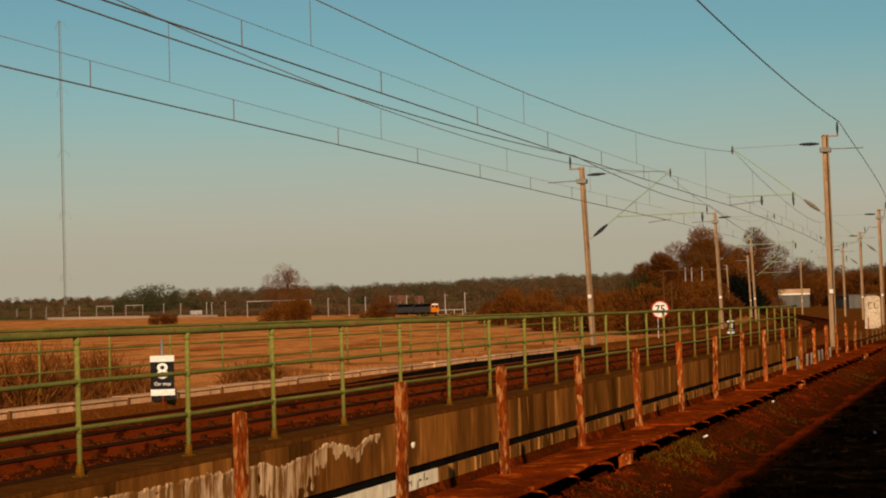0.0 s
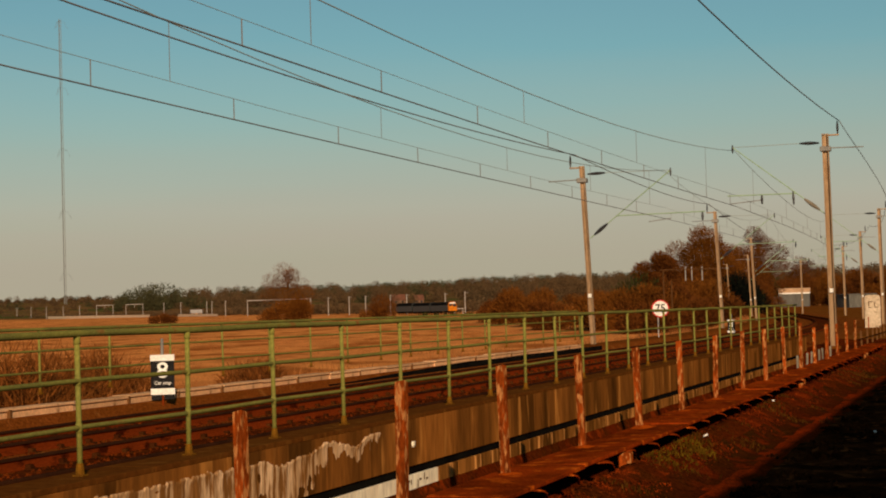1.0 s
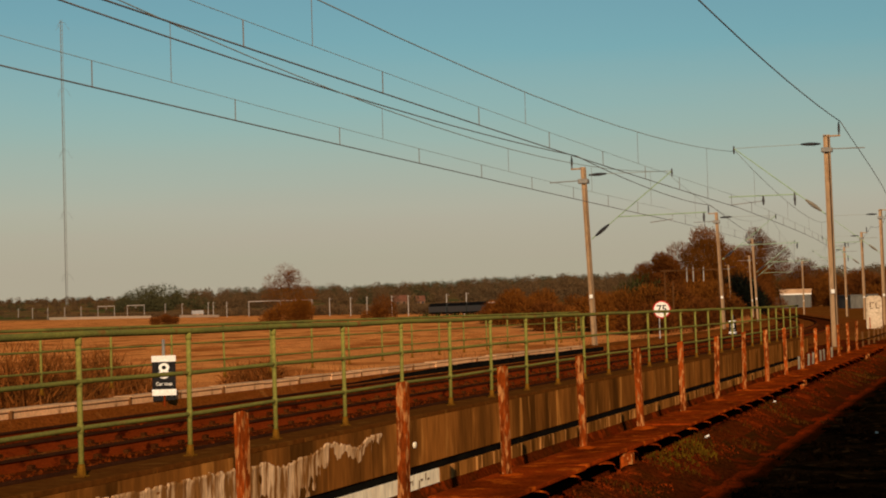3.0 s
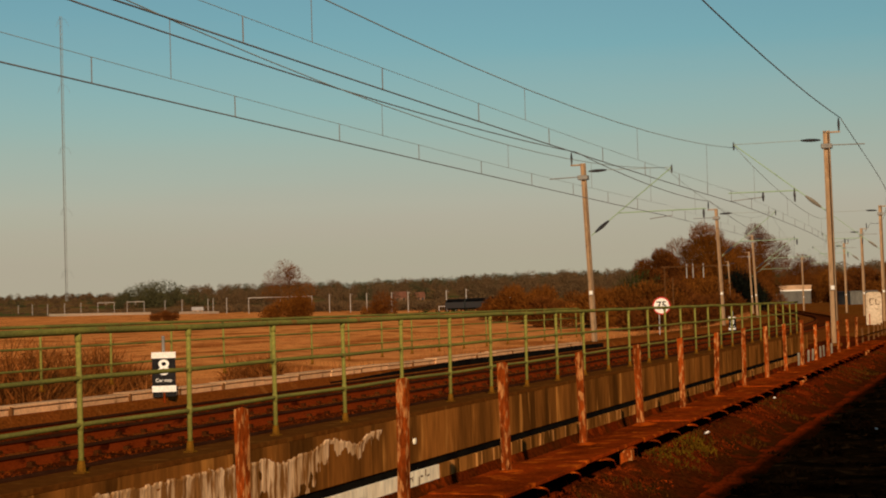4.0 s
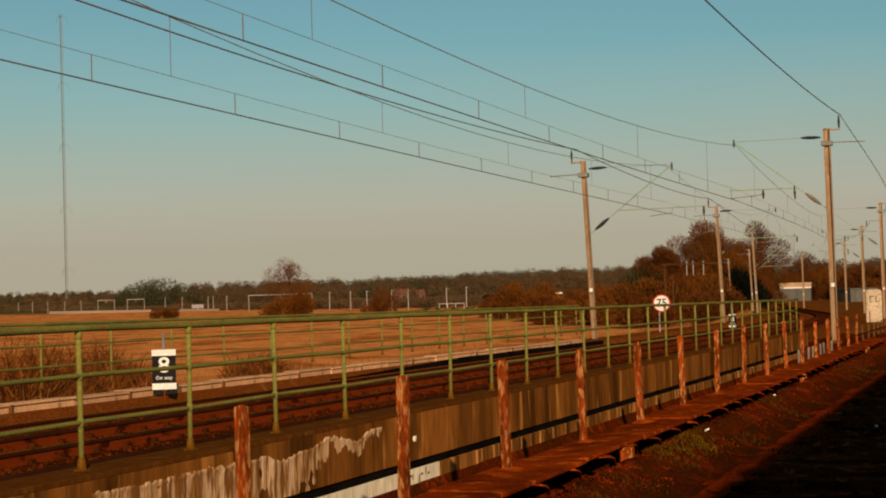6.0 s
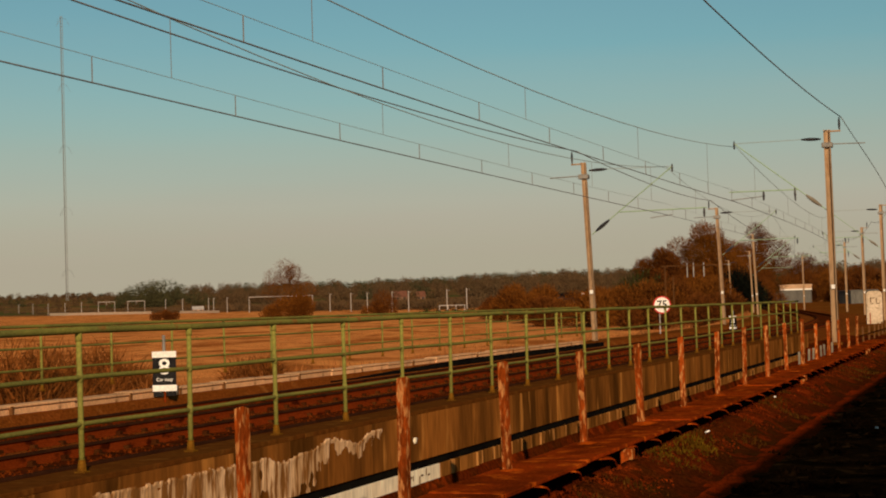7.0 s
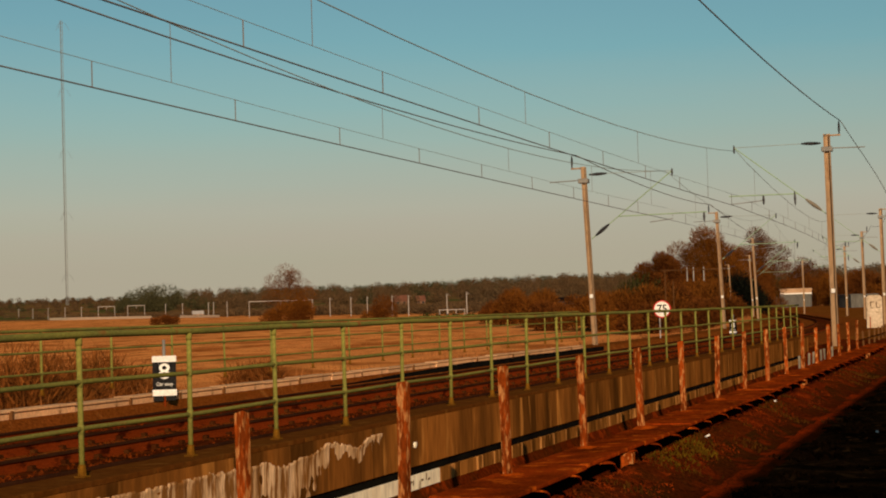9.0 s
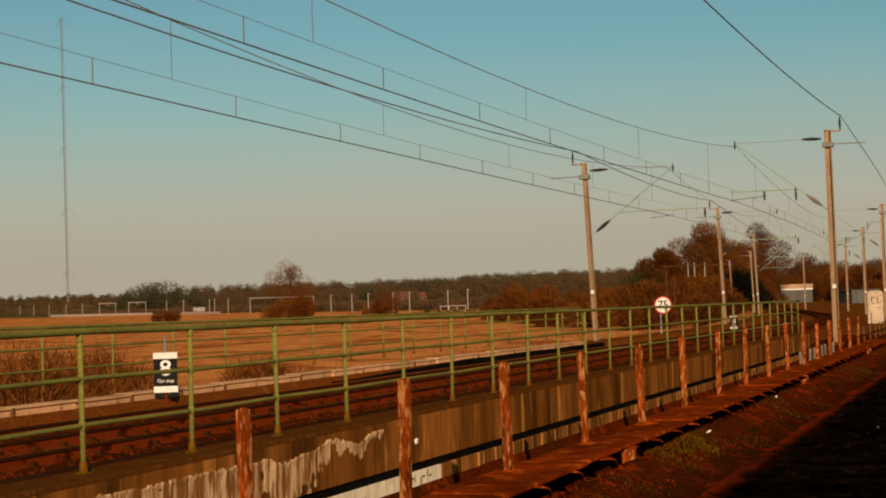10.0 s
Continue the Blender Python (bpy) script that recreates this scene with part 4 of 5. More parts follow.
def bush(x, y, z, w, d, h, seed, label, material=TWIG_RED, count=3000, size=0.5, name="bush", thin=0.09):
    rng = random.Random(seed)
    o = thing(name, pose(x, y, z), label, "bush", "winter scrub")
    blobs = []
    n = max(4, int(w / h * 4))
    for i in range(n):
        px, py = rng.uniform(-0.5, 0.5) * w, rng.uniform(-0.5, 0.5) * d
        edge = 1 - 0.45 * (abs(px) / (0.5 * w)) ** 2
        ph = h * rng.uniform(0.65, 1.0) * edge
        blobs.append((Vector((px, py, ph * 0.5)), (max(ph * 0.45, w / n * 0.9), ph * 0.45, ph * 0.5)))
        for j in range(2):
            a = rng.uniform(0, 6.28)
            bm = bmesh.new()
            tube(bm, [(px, py, -0.6), (px + math.cos(a) * ph * 0.1, py + math.sin(a) * ph * 0.1, ph * 0.5), (px + math.cos(a) * ph * 0.3, py, ph * 0.85)], [0.05, 0.03, 0.008], 4)
            part("stem", bm, BARK, o)
    part("foliage", cloud_mesh("foliage", twig_cloud(blobs, count, size, rng, thin), material), None, o)
    return o


def at_view(px, d):
    """A place d metres ahead on the bearing px (0 is straight ahead)."""
    return px / FOCAL * d, d


def gz(x, y):
    al, s = x * UX + y * UY, -x * UY + y * UX
    return ground_height(al, s - bend(al))


# the big trees behind the hedge and the hedge itself
for px, d, h, w, seed, lab, mtl in ((465, 262, 13.6, 11.5, 1, "large rounded bare winter tree with russet twigs", TWIG_RED), (392, 255, 9.8, 8, 2, "bare winter tree with an open crown", TWIG),
                                    (560, 300, 13.5, 9, 3, "tall ragged half-bare winter tree", TWIG), (520, 290, 10.5, 9, 4, "bare brown winter tree", TWIG),
                                    (640, 395, 10.5, 10, 5, "bare brown winter tree", TWIG), (-277, 400, 12.9, 11.0, 6, "lone bare winter tree in the reed bed", TWIG_RED)):
    x, y = at_view(px, d)
    winter_tree(x, y, gz(x, y) - 0.2, h, w, seed, lab, mtl, count=8000 if px < 0 else 13000 if px > 480 else 34000, size=0.48, spread=0.8, full=px == 465)
seed = 20
for px, d, w, h in ((106, 330, 8, 7.4), (140, 300, 12, 8.4), (185, 270, 14, 7.8), (235, 240, 13, 7.0), (290, 230, 13, 6.8), (340, 225, 13, 7.2), (385, 225, 11, 7.4),
                    (420, 230, 11, 7.0), (465, 240, 12, 8.0), (505, 270, 12, 8.0), (540, 300, 8, 7.6), (580, 385, 15, 8), (630, 385, 17, 8.6), (675, 385, 17, 9), (720, 340, 16, 8.5),
                    (765, 330, 16, 8.8), (815, 320, 16, 9), (870, 330, 20, 9), (-108, 470, 9, 8.6), (-120, 470, 9, 5.0), (-280, 390, 11, 9.0), (-500, 520, 11, 4.2)):
    x, y = at_view(px, d)
    seed += 1
    bush(x, y, gz(x, y) - 0.3, w, 5, h * 0.9, seed, "dense russet-brown winter scrub bushes", TWIG_RED if seed % 3 else TWIG, count=int((1200 if d < 450 else 480) * w), size=0.5)
for px, d, w, h in ((352, 250, 6, 9.6), (570, 375, 10, 9.5), (530, 262, 8, 6.0)):
    x, y = at_view(px, d)
    seed += 1
    bush(x, y, gz(x, y) - 0.3, w, 4, h, seed, "dark evergreen bush among bare scrub", EVERGREEN, count=2400, size=0.7)
for px, d, w, h in ((516, 246, 4.6, 6.6), (538, 250, 4.0, 6.4)):
    x, y = at_view(px, d)
    seed += 1
    bush(x, y, gz(x, y) - 0.3, w, 3, h, seed, "very dark evergreen thicket beside the line", DARK_LEAF, count=5200, size=0.6)
# low scrub in front of the gantry
for px, d, w, h in ((370, 204, 9, 4.4), (430, 206, 10, 4.6), (480, 208, 8, 4.4)):
    x, y = at_view(px, d)
    seed += 1
    bush(x, y, gz(x, y) - 0.3, w, 3, h, seed, "low russet-brown scrub below the gantry", TWIG, count=int(1000 * w), size=0.4)
# straggling scrub in the reeds
for px, d, w, h in ((-765, 42, 2.4, 5.2), (-728, 44, 2.4, 5.5), (-690, 47, 2.0, 4.9), (-612, 56, 1.8, 5.0), (-570, 62, 2.6, 3.9), (-540, 66, 2.0, 3.2), (-345, 80, 3.0, 3.4)):
    x, y = at_view(px, d)
    seed += 1
    bush(x, y, gz(x, y) - 0.3, w, 1.6, h * 0.85, seed, "thin straggling dry scrub in the reed bed", TWIG_PALE, count=4600, size=0.5, thin=0.03)
# scrub just beyond the far fence
for a, s, w, h in ((27.0, 22.0, 3.2, 3.0), (38.0, 27.0, 3.4, 2.8), (52, 24, 3, 2.2)):
    v = P(a, s)
    seed += 1
    bush(v.x, v.y, ground_height(a, s) - 0.1, w, 2.4, h, seed, "thin straggling brown scrub below the bridge fence", TWIG_PALE, count=700, size=0.4)


def far_wood():
    """Woods and hedges on the far rise: each a ragged mass of small crowns."""
    rng = random.Random(11)

    def rise(px):
        """How tall the wood stands along the skyline."""
        return 0.58 + 0.42 * smooth(-560, -430, px) + 0.25 * smooth(-60, 200, px)

    for nm, mtl, lab, n, ranges in (("bare_woodland", FAR_BROWN, "distant bare brown woodland on the rise", 850, (1140, 1600)), ("evergreen_woodland", FAR_GREEN, "distant dark green wood on the rise", 420, (1200, 1900))):
        verts, faces = [], []
        for _ in range(n):
            px = rng.uniform(-860, 900)
            d = rng.uniform(*ranges)
            h = rng.uniform(7, 14) * rise(px)
            if nm.startswith("ever"):
                if -590 < px < -420 and rng.random() < 0.7:
                    d, h = rng.uniform(1150, 1250), rng.uniform(17, 23) * (1 - ((px + 510) / 100) ** 2 * 0.6)
                elif rng.random() < 0.7:
                    px = rng.uniform(-330, 420)
                    d, h = rng.uniform(1650, 1800), rng.uniform(9, 15.5) * (0.78 + 0.3 * smooth(-150, 150, px))
            x, y = at_view(px, d)
            w = h * rng.uniform(0.7, 1.15)
            blobs = [(Vector((x + rng.uniform(-.3, .3) * w, y, land(x, y) + h * 0.5)), (w * 0.42, w * 0.42, h * 0.46)), (Vector((x, y, land(x, y) + h * 0.25)), (w * 0.5, w * 0.5, h * 0.3))]
            v, f = twig_cloud(blobs, int(400 * max(0.8, (h / 10) ** 2)), 0.72, rng, thin=0.42, up=0.2)
            k = len(verts)
            verts += v
            faces += [(a + k, b + k, c + k) for a, b, c in f]
        tagged(new(nm, cloud_mesh(nm, (verts, faces), mtl)), lab, "woodland", kind="stuff")
    verts, faces = [], []
    for _ in range(420):
        px = rng.uniform(-830, 150)
        d = 530 - 0.64 * min(px, 1) + rng.uniform(60, 200)
        x, y = at_view(px, d)
        h = rng.uniform(2.5, 5.6) * (0.75 + 0.25 * d / 1000) * (0.75 + 0.25 * smooth(-500, -300, px))
        v, f = twig_cloud([(Vector((x, y, land(x, y) + h * 0.45)), (h * rng.uniform(0.7, 1.5), h * 0.5, h * 0.5))], 260, 0.6, rng, thin=0.26)
        k = len(verts)
        verts += v
        faces += [(a + k, b + k, c + k) for a, b, c in f]
    tagged(new("hedgerow", cloud_mesh("hedgerow", (verts, faces), FAR_BROWN)), "distant brown hedgerow behind the far railway", "hedgerow", kind="stuff")


far_wood()


def reeds_and_weeds():
    rng = random.Random(5)
    verts, faces = [], []
    clumps = [(rng.uniform(8, 230), 17 + 110 * rng.random() ** 1.6) for _ in range(900)]
    for i in range(60000):
        a, s = clumps[i % 900]
        a, s = a + rng.gauss(0, 1.6), max(16.6, s + rng.gauss(0, 0.8))
        v = P(a, s, ground_height(a, s))
        h = rng.uniform(0.12, 0.42)
        w = rng.uniform(0.008, 0.022)
        q = rng.uniform(0, 3.14)
        dx, dy = math.cos(q) * w, math.sin(q) * w
        n = len(verts)
        verts += [v + Vector((-dx, -dy, -0.1)), v + Vector((dx, dy, -0.1)), v + Vector((rng.gauss(0, .15), rng.gauss(0, .15), h))]
        faces.append((n, n + 1, n + 2))
    tagged(new("reeds", cloud_mesh("reeds", (verts, faces), STRAW)), "dry orange reeds covering the wet meadow", "reeds", kind="stuff")
    for nm, mtl, lab, n, rng_s in (("dry_weeds", WEED, "dry straw-coloured weeds along the rusty girder", 1500, (3.3, 4.0)), ("green_weeds", MOSS, "low green weeds and moss on the dirt", 420, (3.62, 3.95))):
        verts, faces = [], []
        clumps = [(8 + 52 * rng.random() ** 1.4 if nm[0] == "d" else rng.uniform(19.4, 22.4), rng.uniform(*rng_s)) for _ in range(n // 25)]
        for i in range(n):
            ca, cs = clumps[i % len(clumps)]
            a, s = ca + rng.gauss(0, 0.16), cs + rng.gauss(0, 0.1)
            v = P(a, min(s, 4.0), -0.84 + 0.26 * smooth(3.2, 4.02, s))
            h = rng.uniform(0.015, 0.06) if nm[0] == "d" else rng.uniform(0.01, 0.05)
            q = rng.uniform(0, 6.28)
            w = rng.uniform(0.006, 0.014)
            k = len(verts)
            lean = Vector((math.cos(q) * h * 0.6, math.sin(q) * h * 0.6, h + 0.01))
            verts += [v + Vector((-w, w, 0)), v + Vector((w, -w, 0)), v + lean]
            faces.append((k, k + 1, k + 2))
        tagged(new(nm, cloud_mesh(nm, (verts, faces), mtl)), lab, "weeds", kind="stuff")
    # rubble and leaf litter in the shaded strip, toned dark to deepen it
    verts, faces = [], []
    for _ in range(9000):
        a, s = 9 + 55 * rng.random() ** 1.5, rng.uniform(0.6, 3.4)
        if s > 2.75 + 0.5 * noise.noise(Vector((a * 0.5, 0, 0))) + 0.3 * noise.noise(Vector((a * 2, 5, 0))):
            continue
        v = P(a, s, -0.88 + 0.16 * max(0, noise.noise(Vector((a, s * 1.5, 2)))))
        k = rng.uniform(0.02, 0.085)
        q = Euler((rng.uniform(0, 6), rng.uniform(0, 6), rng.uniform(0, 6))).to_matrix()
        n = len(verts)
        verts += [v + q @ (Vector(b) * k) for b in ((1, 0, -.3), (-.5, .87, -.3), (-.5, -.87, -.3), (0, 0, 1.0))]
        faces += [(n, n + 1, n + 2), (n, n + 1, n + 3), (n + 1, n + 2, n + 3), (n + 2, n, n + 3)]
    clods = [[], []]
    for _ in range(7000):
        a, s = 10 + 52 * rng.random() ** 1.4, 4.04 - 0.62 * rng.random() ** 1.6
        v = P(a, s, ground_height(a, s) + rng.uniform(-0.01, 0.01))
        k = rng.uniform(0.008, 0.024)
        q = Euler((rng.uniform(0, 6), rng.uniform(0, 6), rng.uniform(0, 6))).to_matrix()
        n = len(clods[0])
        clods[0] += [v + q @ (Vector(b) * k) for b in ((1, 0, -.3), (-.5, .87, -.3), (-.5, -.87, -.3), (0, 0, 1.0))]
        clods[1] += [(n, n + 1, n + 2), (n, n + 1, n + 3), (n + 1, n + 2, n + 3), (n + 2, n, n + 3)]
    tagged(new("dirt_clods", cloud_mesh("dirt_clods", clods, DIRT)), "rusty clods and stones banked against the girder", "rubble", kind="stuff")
    tagged(new("dark_rubble", cloud_mesh("dark_rubble", (verts, faces), SHADE_LITTER)), "rubble and leaf litter, toned dark to deepen the shade", "rubble", kind="stuff")


reeds_and_weeds()
for a, s, k in ((22.83, 3.82, 0.03), (30.5, 3.89, 0.02), (26.3, 1.87, 0.022)):
    v = P(a, s, ground_height(a, s) + 0.05)
    bm = bmesh.new()
    box(bm, -k, k, -k * 0.7, k * 0.7, -0.012, 0.012, 0.004, pose(0, 0, 0, 22, 14, 30))
    tagged(part("litter_scrap", bm, WHITE, None, m=pose(v.x, v.y, v.z, 0, 0, a * 40)), "small crumpled white scrap lying on the dirt", "litter", "litter scraps")

# ---- the platform building beside the camera, which shades the ground ----
bm = bmesh.new()
rows = []
for y in steps(-60, 75, 0.4):
    # the wall stays out of view; its uneven top roughens the shade's edge
    top = 2.42 + 0.05 * noise.noise(Vector((y * 0.45, 1, 0))) + 0.09 * noise.noise(Vector((y * 1.7, 5, 0)))
    rows.append([bm.verts.new((x, y, z)) for x, z in ((-0.3, -1.2), (0.0, -1.2), (0.0, top), (-0.3, top))])
for p, q in zip(rows, rows[1:]):
    for k in range(4):
        bm.faces.new((p[k], p[(k + 1) % 4], q[(k + 1) % 4], q[k]))
bm.faces.new(rows[0]), bm.faces.new(rows[-1])
w = part("wall_platform", bm, BRICK_DULL, None, m=on_line(0, -1.6, 0))
tagged(w, "plain dull brick platform wall, unseen, its uneven top shaping the shade", "wall", kind="structure")


# ---- the far railway: masts, portals, and a tall radio mast ----
FAR_A, FAR_D = Vector((-0.4, 530.0)), Vector((0.327, -0.945))


def far_line(px):
    """The place on the far railway seen on the bearing px, and its height."""
    table = ((-800, 1110), (-757, 1080), (-646, 985), (-467, 860), (-344, 750), (-169, 640), (1, 530), (60, 498))
    d = table[-1][1]
    for (p0, d0), (p1, d1) in zip(table, table[1:]):
        if p0 <= px <= p1:
            d = d0 + (d1 - d0) * (px - p0) / (p1 - p0)
    return px / FOCAL * d, d, 0.75 + 0.0090 * max(0.0, d - 530)


def far_mast(px, h, portal=0.0):
    x, y, z = far_line(px)
    o = thing("distant_portal" if portal else "distant_mast", pose(x, y, z - 1.2), "pale steel portal over the far railway" if portal else "pale steel mast of the far railway", "catenary mast", "far railway masts")
    wide = portal / FOCAL * y
    for xx in ((0, wide) if portal else (0,)):
        bm = bmesh.new()
        box(bm, xx - 0.11, xx + 0.11, -0.11, 0.11, -1.5, h + 1.2, 0.02)
        part("column", bm, FAR_MAST, o)
    if portal:
        bm = bmesh.new()
        box(bm, -0.2, wide + 0.2, -0.1, 0.1, h + 0.95, h + 1.22, 0.02)
        part("beam", bm, FAR_MAST, o)
        bm = bmesh.new()
        tube(bm, [(wide * 0.5, 0, h + 0.9), (wide * 0.5, 0, h - 0.6)], 0.09, 6)
        part("drop_tube", bm, FAR_MAST, o)
    else:
        bm = bmesh.new()
        box(bm, 0, 0.9, -0.03, 0.03, h + 0.8, h + 0.87, 0.005)
        part("arm", bm, FAR_MAST, o)


for px in (-757, -732, -705, -675, -646, -497, -467, -421, -412, -388, -206, -169, -140, -96, -67, 1, 36):
    far_mast(px, 6.6)
for px, w in ((-616, 29), (-564, 30), (-349, 112)):
    far_mast(px, 6.4, w)
for a0, a1, mtl, lab in ((-700, -520, CABINET, "pale parapet of the far railway viaduct"), (-470, -400, CABINET, "pale parapet beside the far railway")):
    bm = bmesh.new()
    rows = []
    for px in steps(a0, a1, 20):
        x, y, z = far_line(px)
        rows.append([bm.verts.new((x, y - 4, z - 2.0)), bm.verts.new((x, y - 4, z + 0.6)), bm.verts.new((x, y - 3.5, z + 0.6)), bm.verts.new((x, y - 3.5, z - 2.0))])
    for p, q in zip(rows, rows[1:]):
        for i in range(3):
            bm.faces.new((p[i], p[i + 1], q[i + 1], q[i]))
    tagged(part("far_parapet", bm, mtl), lab, "parapet", kind="structure")

# low dark thicket and a pale rail beside the far railway
for px, w, h in ((-32, 7.0, 2.6), (-8, 6.0, 2.8), (18, 6.0, 2.6), (36, 6.0, 3.0)):
    x, y, z = far_line(px)
    seed += 1
    bush(x, y - 14, z - 2.0, w, 3, h, seed, "low dark thicket beside the far railway", EVERGREEN, count=1500, size=0.5)
bm = bmesh.new()
x, y, z = far_line(10)
box(bm, -4.2, 4.2, 0, 0.15, 1.55, 1.75, 0.03)
for q in (-4.0, -1.3, 1.3, 4.0):
    box(bm, q - 0.1, q + 0.1, 0.02, 0.13, -2.0, 1.56, 0.02)
tagged(part("hand_rail", bm, FAR_MAST, None, m=pose(x, y + 22, z, 0, 0, -4)), "pale rail on short posts beside the far railway", "railing")


def far_house(px, d, w, h, wall_mat, roof_mat, label):
    x, y = at_view(px, d)
    o = thing("farmhouse", pose(x, y, land(x, y), 0, 0, 12), label, "house", "far houses")
    bm = bmesh.new()
    box(bm, -w / 2, w / 2, -3, 3, -2, h * 0.6, 0.05)
    part("wall", bm, wall_mat, o)
    bm = bmesh.new()
    ridge = [bm.verts.new((sx * (w / 2 + 0.4), sy, z)) for sx in (-1, 1) for sy, z in ((-3.4, h * 0.55), (0, h), (3.4, h * 0.55), (3.4, h * 0.5), (-3.4, h * 0.5))]
    bm.faces.new(ridge[:5]), bm.faces.new(ridge[5:])
    for k in range(5):
        bm.faces.new((ridge[k], ridge[(k + 1) % 5], ridge[5 + (k + 1) % 5], ridge[5 + k]))
    part("roof", bm, roof_mat, o)
    for q in (-0.25, 0.25):
        bm = bmesh.new()
        box(bm, q * w - 0.7, q * w + 0.7, -3.08, -3.0, h * 0.2, h * 0.45, 0.02)
        part("window", bm, GLASS, o)


far_house(-82, 1190, 9, 8.5, BRICK_DULL, ROOF_TILE, "distant brick house with a red-brown tiled roof")
far_house(-46, 1200, 6, 7.5, BRICK_DULL, ROOF_TILE, "distant small brick house with a tiled roof")
far_house(-440, 860, 5, 3.6, CREAM, FAR_MAST, "distant low cream hut with a pale roof")

# a nearer portal among the trees
x, y = at_view(388, 216)
o = thing("signal_gantry", pose(x, y, -0.6), "grey steel gantry spanning tracks among the trees", "gantry")
for xx in (0.0, 1.0, 6.8):
    bm = bmesh.new()
    box(bm, xx - 0.08, xx + 0.08, -0.08, 0.08, -2.0, 6.3 if xx != 1.0 else 5.0, 0.02)
    part("leg", bm, BARK, o)
bm = bmesh.new()
box(bm, -0.5, 7.0, -0.12, 0.12, 6.28, 6.42, 0.03)
part("beam", bm, BARK, o)
for xx in (2.8, 3.6, 4.9):
    bm = bmesh.new()
    box(bm, xx - 0.07, xx + 0.07, -0.07, 0.07, 4.9, 6.7, 0.02)
    part("hanger", bm, GREY, o)


def radio_mast():
    x, y = at_view(-671, 1350)
    z = land(x, y)
    o = thing("radio_mast", pose(x, y, z), "very tall slender guyed lattice radio mast", "radio mast")
    H = 229.0
    for i, (dx, dy) in enumerate(((1.0, 0), (-0.5, 0.87), (-0.5, -0.87))):
        bm = bmesh.new()
        tube(bm, [(dx, dy, -2), (dx, dy, H)], 0.17, 4)
        part("leg", bm, MAST_GREY, o)
    bm = bmesh.new()
    for k in range(75):
        z0 = k * 3.04
        pts = [(1.0, 0), (-0.5, 0.87), (-0.5, -0.87)]
        for j in range(3):
            a, b = pts[j], pts[(j + 1) % 3]
            tube(bm, [(*a, z0), (*b, z0 + 3.04)], 0.07, 3, caps=False)
    part("bracing", bm, MAST_GREY, o)
    for hz in (228, 175, 126, 77, 28):
        for ang in (20, 140, 260):
            bm = bmesh.new()
            c, s = math.cos(radians(ang)), math.sin(radians(ang))
            tube(bm, [(0, 0, hz), (c * 3.6, s * 3.6, hz - 1.5), (c * 6.2, s * 6.2, hz - 6.5)], 0.10, 3)
            part("guy_wire", bm, MAST_GREY, o)


radio_mast()


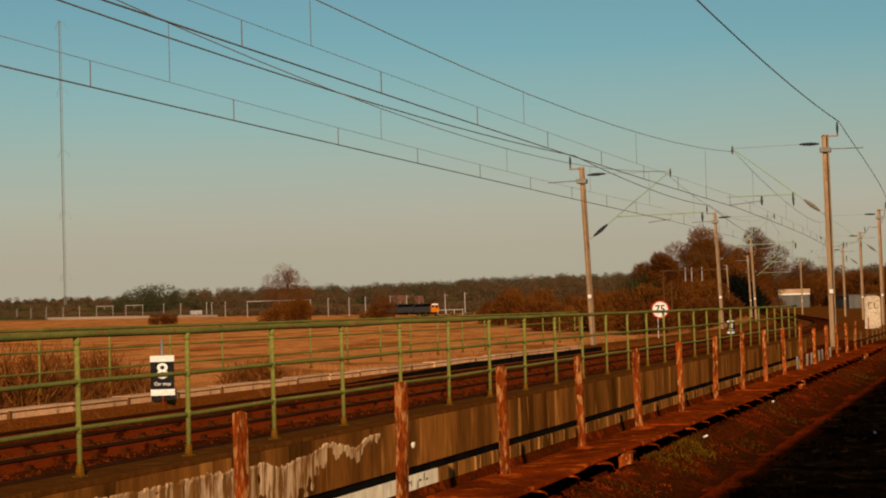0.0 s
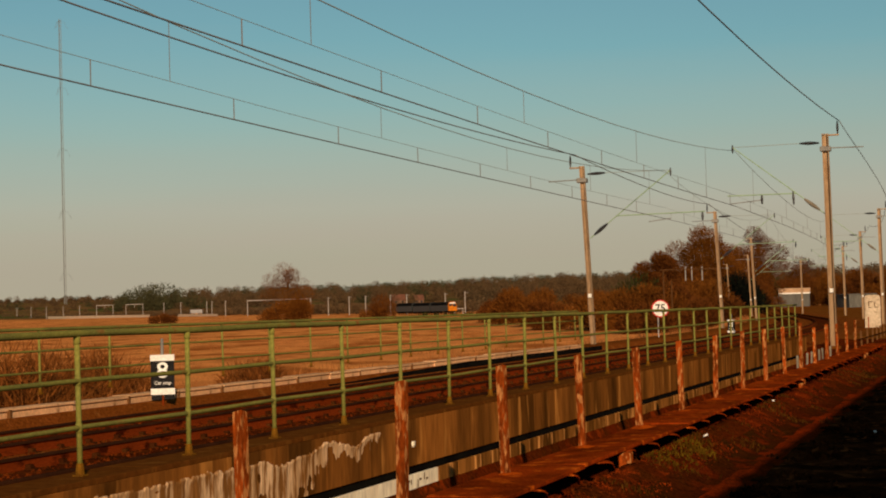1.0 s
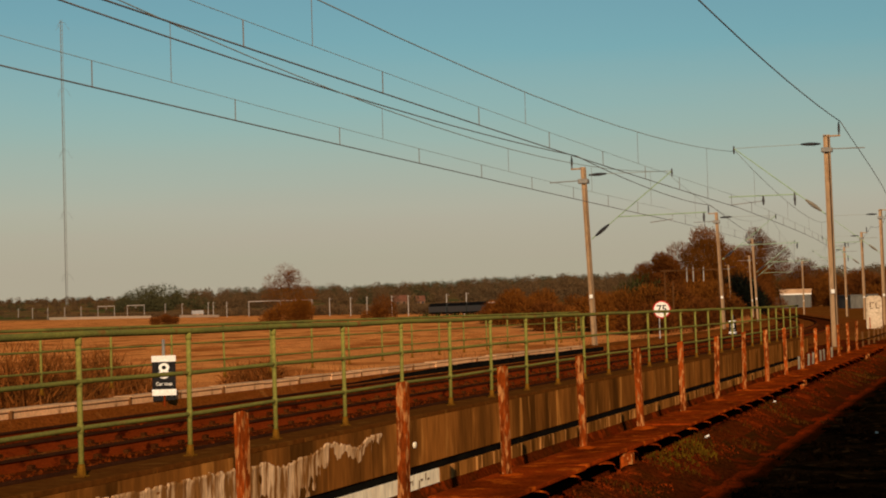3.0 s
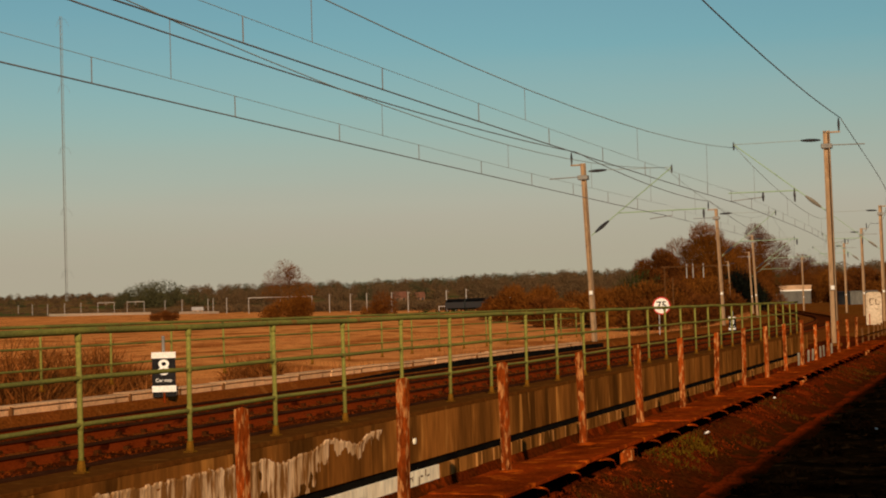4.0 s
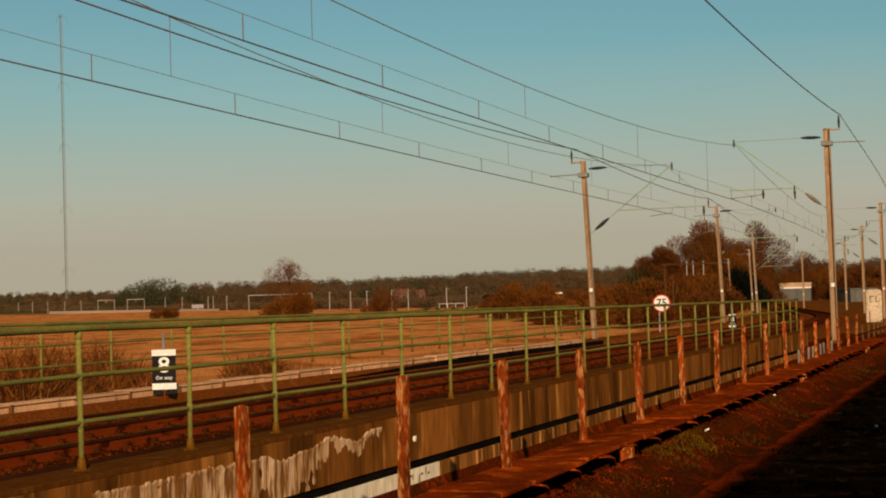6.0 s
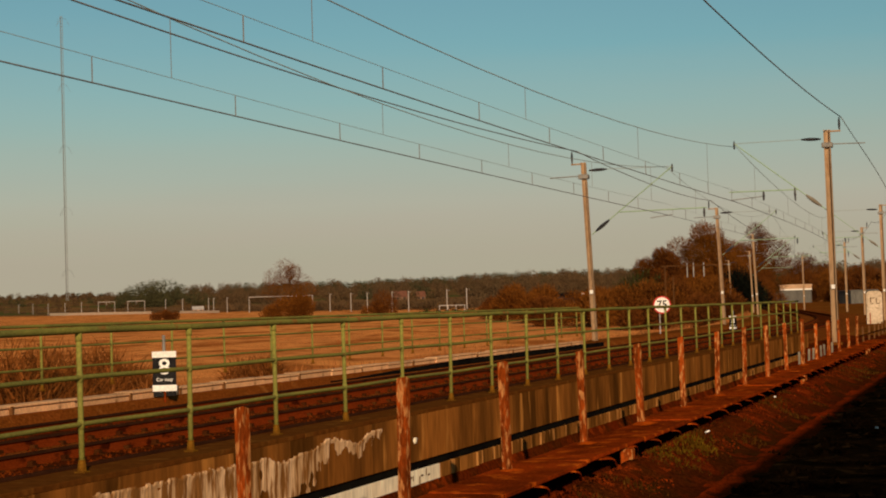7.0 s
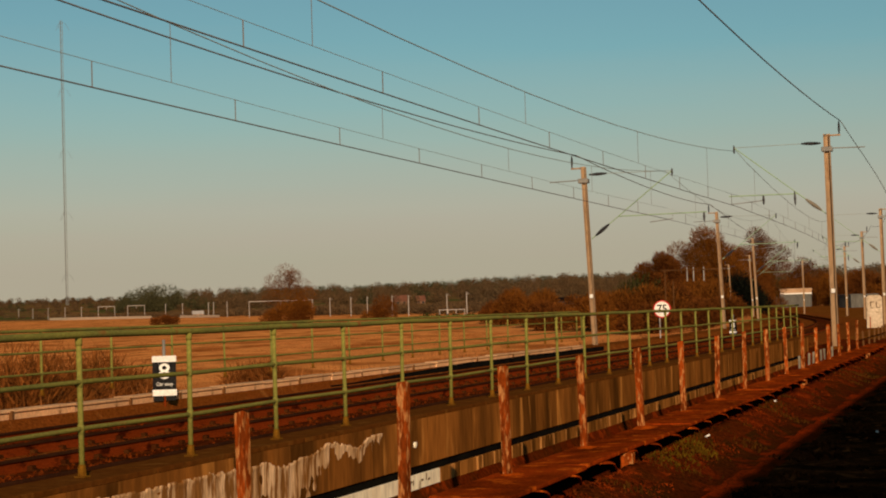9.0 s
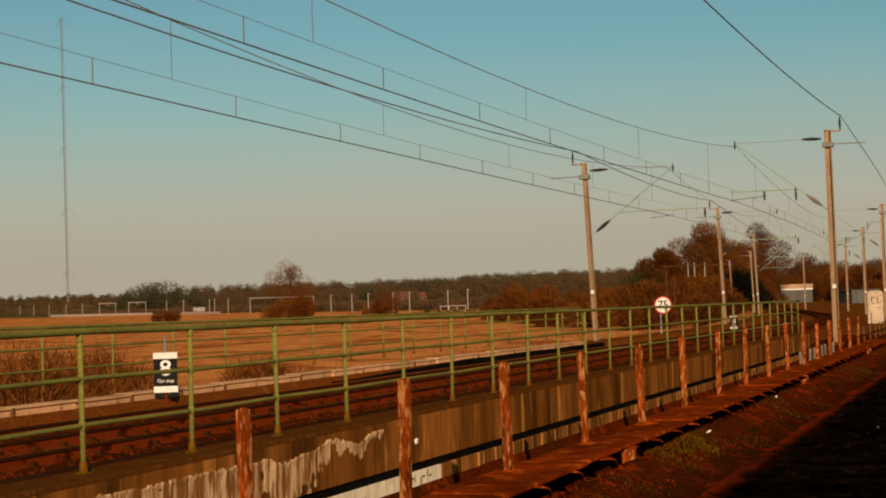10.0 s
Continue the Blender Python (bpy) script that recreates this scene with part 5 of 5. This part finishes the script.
# ---- the train on the far railway ----
def vehicle(name, label, length, cab):
    o = thing(name, pose(0, 0, 0), label, "train", "train on the far railway")
    half = 1.36
    prof = [(-half, 0.95), (half, 0.95), (half, 2.7), (half * 0.86, 3.35), (half * 0.45, 3.72), (-half * 0.45, 3.72), (-half * 0.86, 3.35), (-half, 2.7)]
    bm = bmesh.new()
    sweep(bm, prof, [pose(0, y, 0) for y in (-length / 2 + 0.3, length / 2 - (0.9 if cab else 0.3))], mi=[0, 0, 1, 1, 1, 1, 1, 0])
    part("body", bm, (LOCO, LOCO_ROOF), o)
    if cab:
        bm = bmesh.new()
        y = length / 2
        a = [bm.verts.new((px, y - 0.88, pz)) for px, pz in prof]
        b = [bm.verts.new((px * 0.97, y - (0.12 if pz < 2 else 0.55), pz)) for px, pz in prof]
        bm.faces.new(a), bm.faces.new(b)
        for i in range(8):
            bm.faces.new((a[i], a[(i + 1) % 8], b[(i + 1) % 8], b[i]))
        nose = part("nose", bm, YELLOW, o, "warning yellow cab front")
        # white block above the windscreens in place of a sun glint
        bm = bmesh.new()
        box(bm, -0.95, 0.95, y - 0.60, y - 0.30, 3.15, 3.5, 0.04)
        part("cab_brow", bm, WHITE, nose, "white block standing in for sun glint on the cab front")
        for xx in (-0.62, 0.62):
            bm = bmesh.new()
            box(bm, xx - 0.5, xx + 0.5, y - 0.56, y - 0.36, 2.3, 3.1, 0.03)
            part("windscreen", bm, GLASS, nose)
    for k in (-1, 1):
        bm = bmesh.new()
        yb = k * length * 0.32
        box(bm, -1.15, 1.15, yb - 1.9, yb + 1.9, 0.4, 0.95, 0.05)
        b = part("bogie", bm, SIGN_BLACK, o)
        for yy in (-1.3, 1.3):
            bm = bmesh.new()
            for xx in (-0.76, 0.76):
                bmesh.ops.create_cone(bm, cap_ends=True, segments=14, radius1=0.48, radius2=0.48, depth=0.13, matrix=pose(xx, yb + yy, 0.48, 0, 90, 0))
            tube(bm, [(-0.76, yb + yy, 0.48), (0.76, yb + yy, 0.48)], 0.08, 6)
            part("wheelset", bm, RAIL, b)
    for i in range(6):
        bm = bmesh.new()
        yy = -length * 0.4 + i * length * 0.15
        box(bm, -half - 0.012, -half - 0.002, yy, yy + length * 0.08, 1.9, 2.5, 0.003)
        part("side_grille", bm, LOCO_ROOF, o)
    return o


TRAIN = [(vehicle("locomotive", "dark green diesel locomotive with a warning yellow cab front", 18.0, True), 9.0),
         (vehicle("coach", "dark coach coupled behind the locomotive", 17.5, False), 27.0),
         (vehicle("coach", "dark coach at the rear of the short train", 17.5, False), 45.0)]
TRAIN_FRONT, TRAIN_SPEED = Vector((-2.9, 535.8)), 16.4


def motions():
    turn = math.degrees(math.atan2(FAR_D.y, FAR_D.x)) - 90
    for ob, back in TRAIN:
        rows = []
        for t in (0.0, 2.5, 5.0, 7.5, 10.0):
            p = TRAIN_FRONT + FAR_D * (TRAIN_SPEED * t - back)
            rows.append((t, pose(p.x, p.y, 0.72 + 0.009 * max(0.0, p.y - 530), 0, 0, turn)))
        walk(ob, rows)


motions()
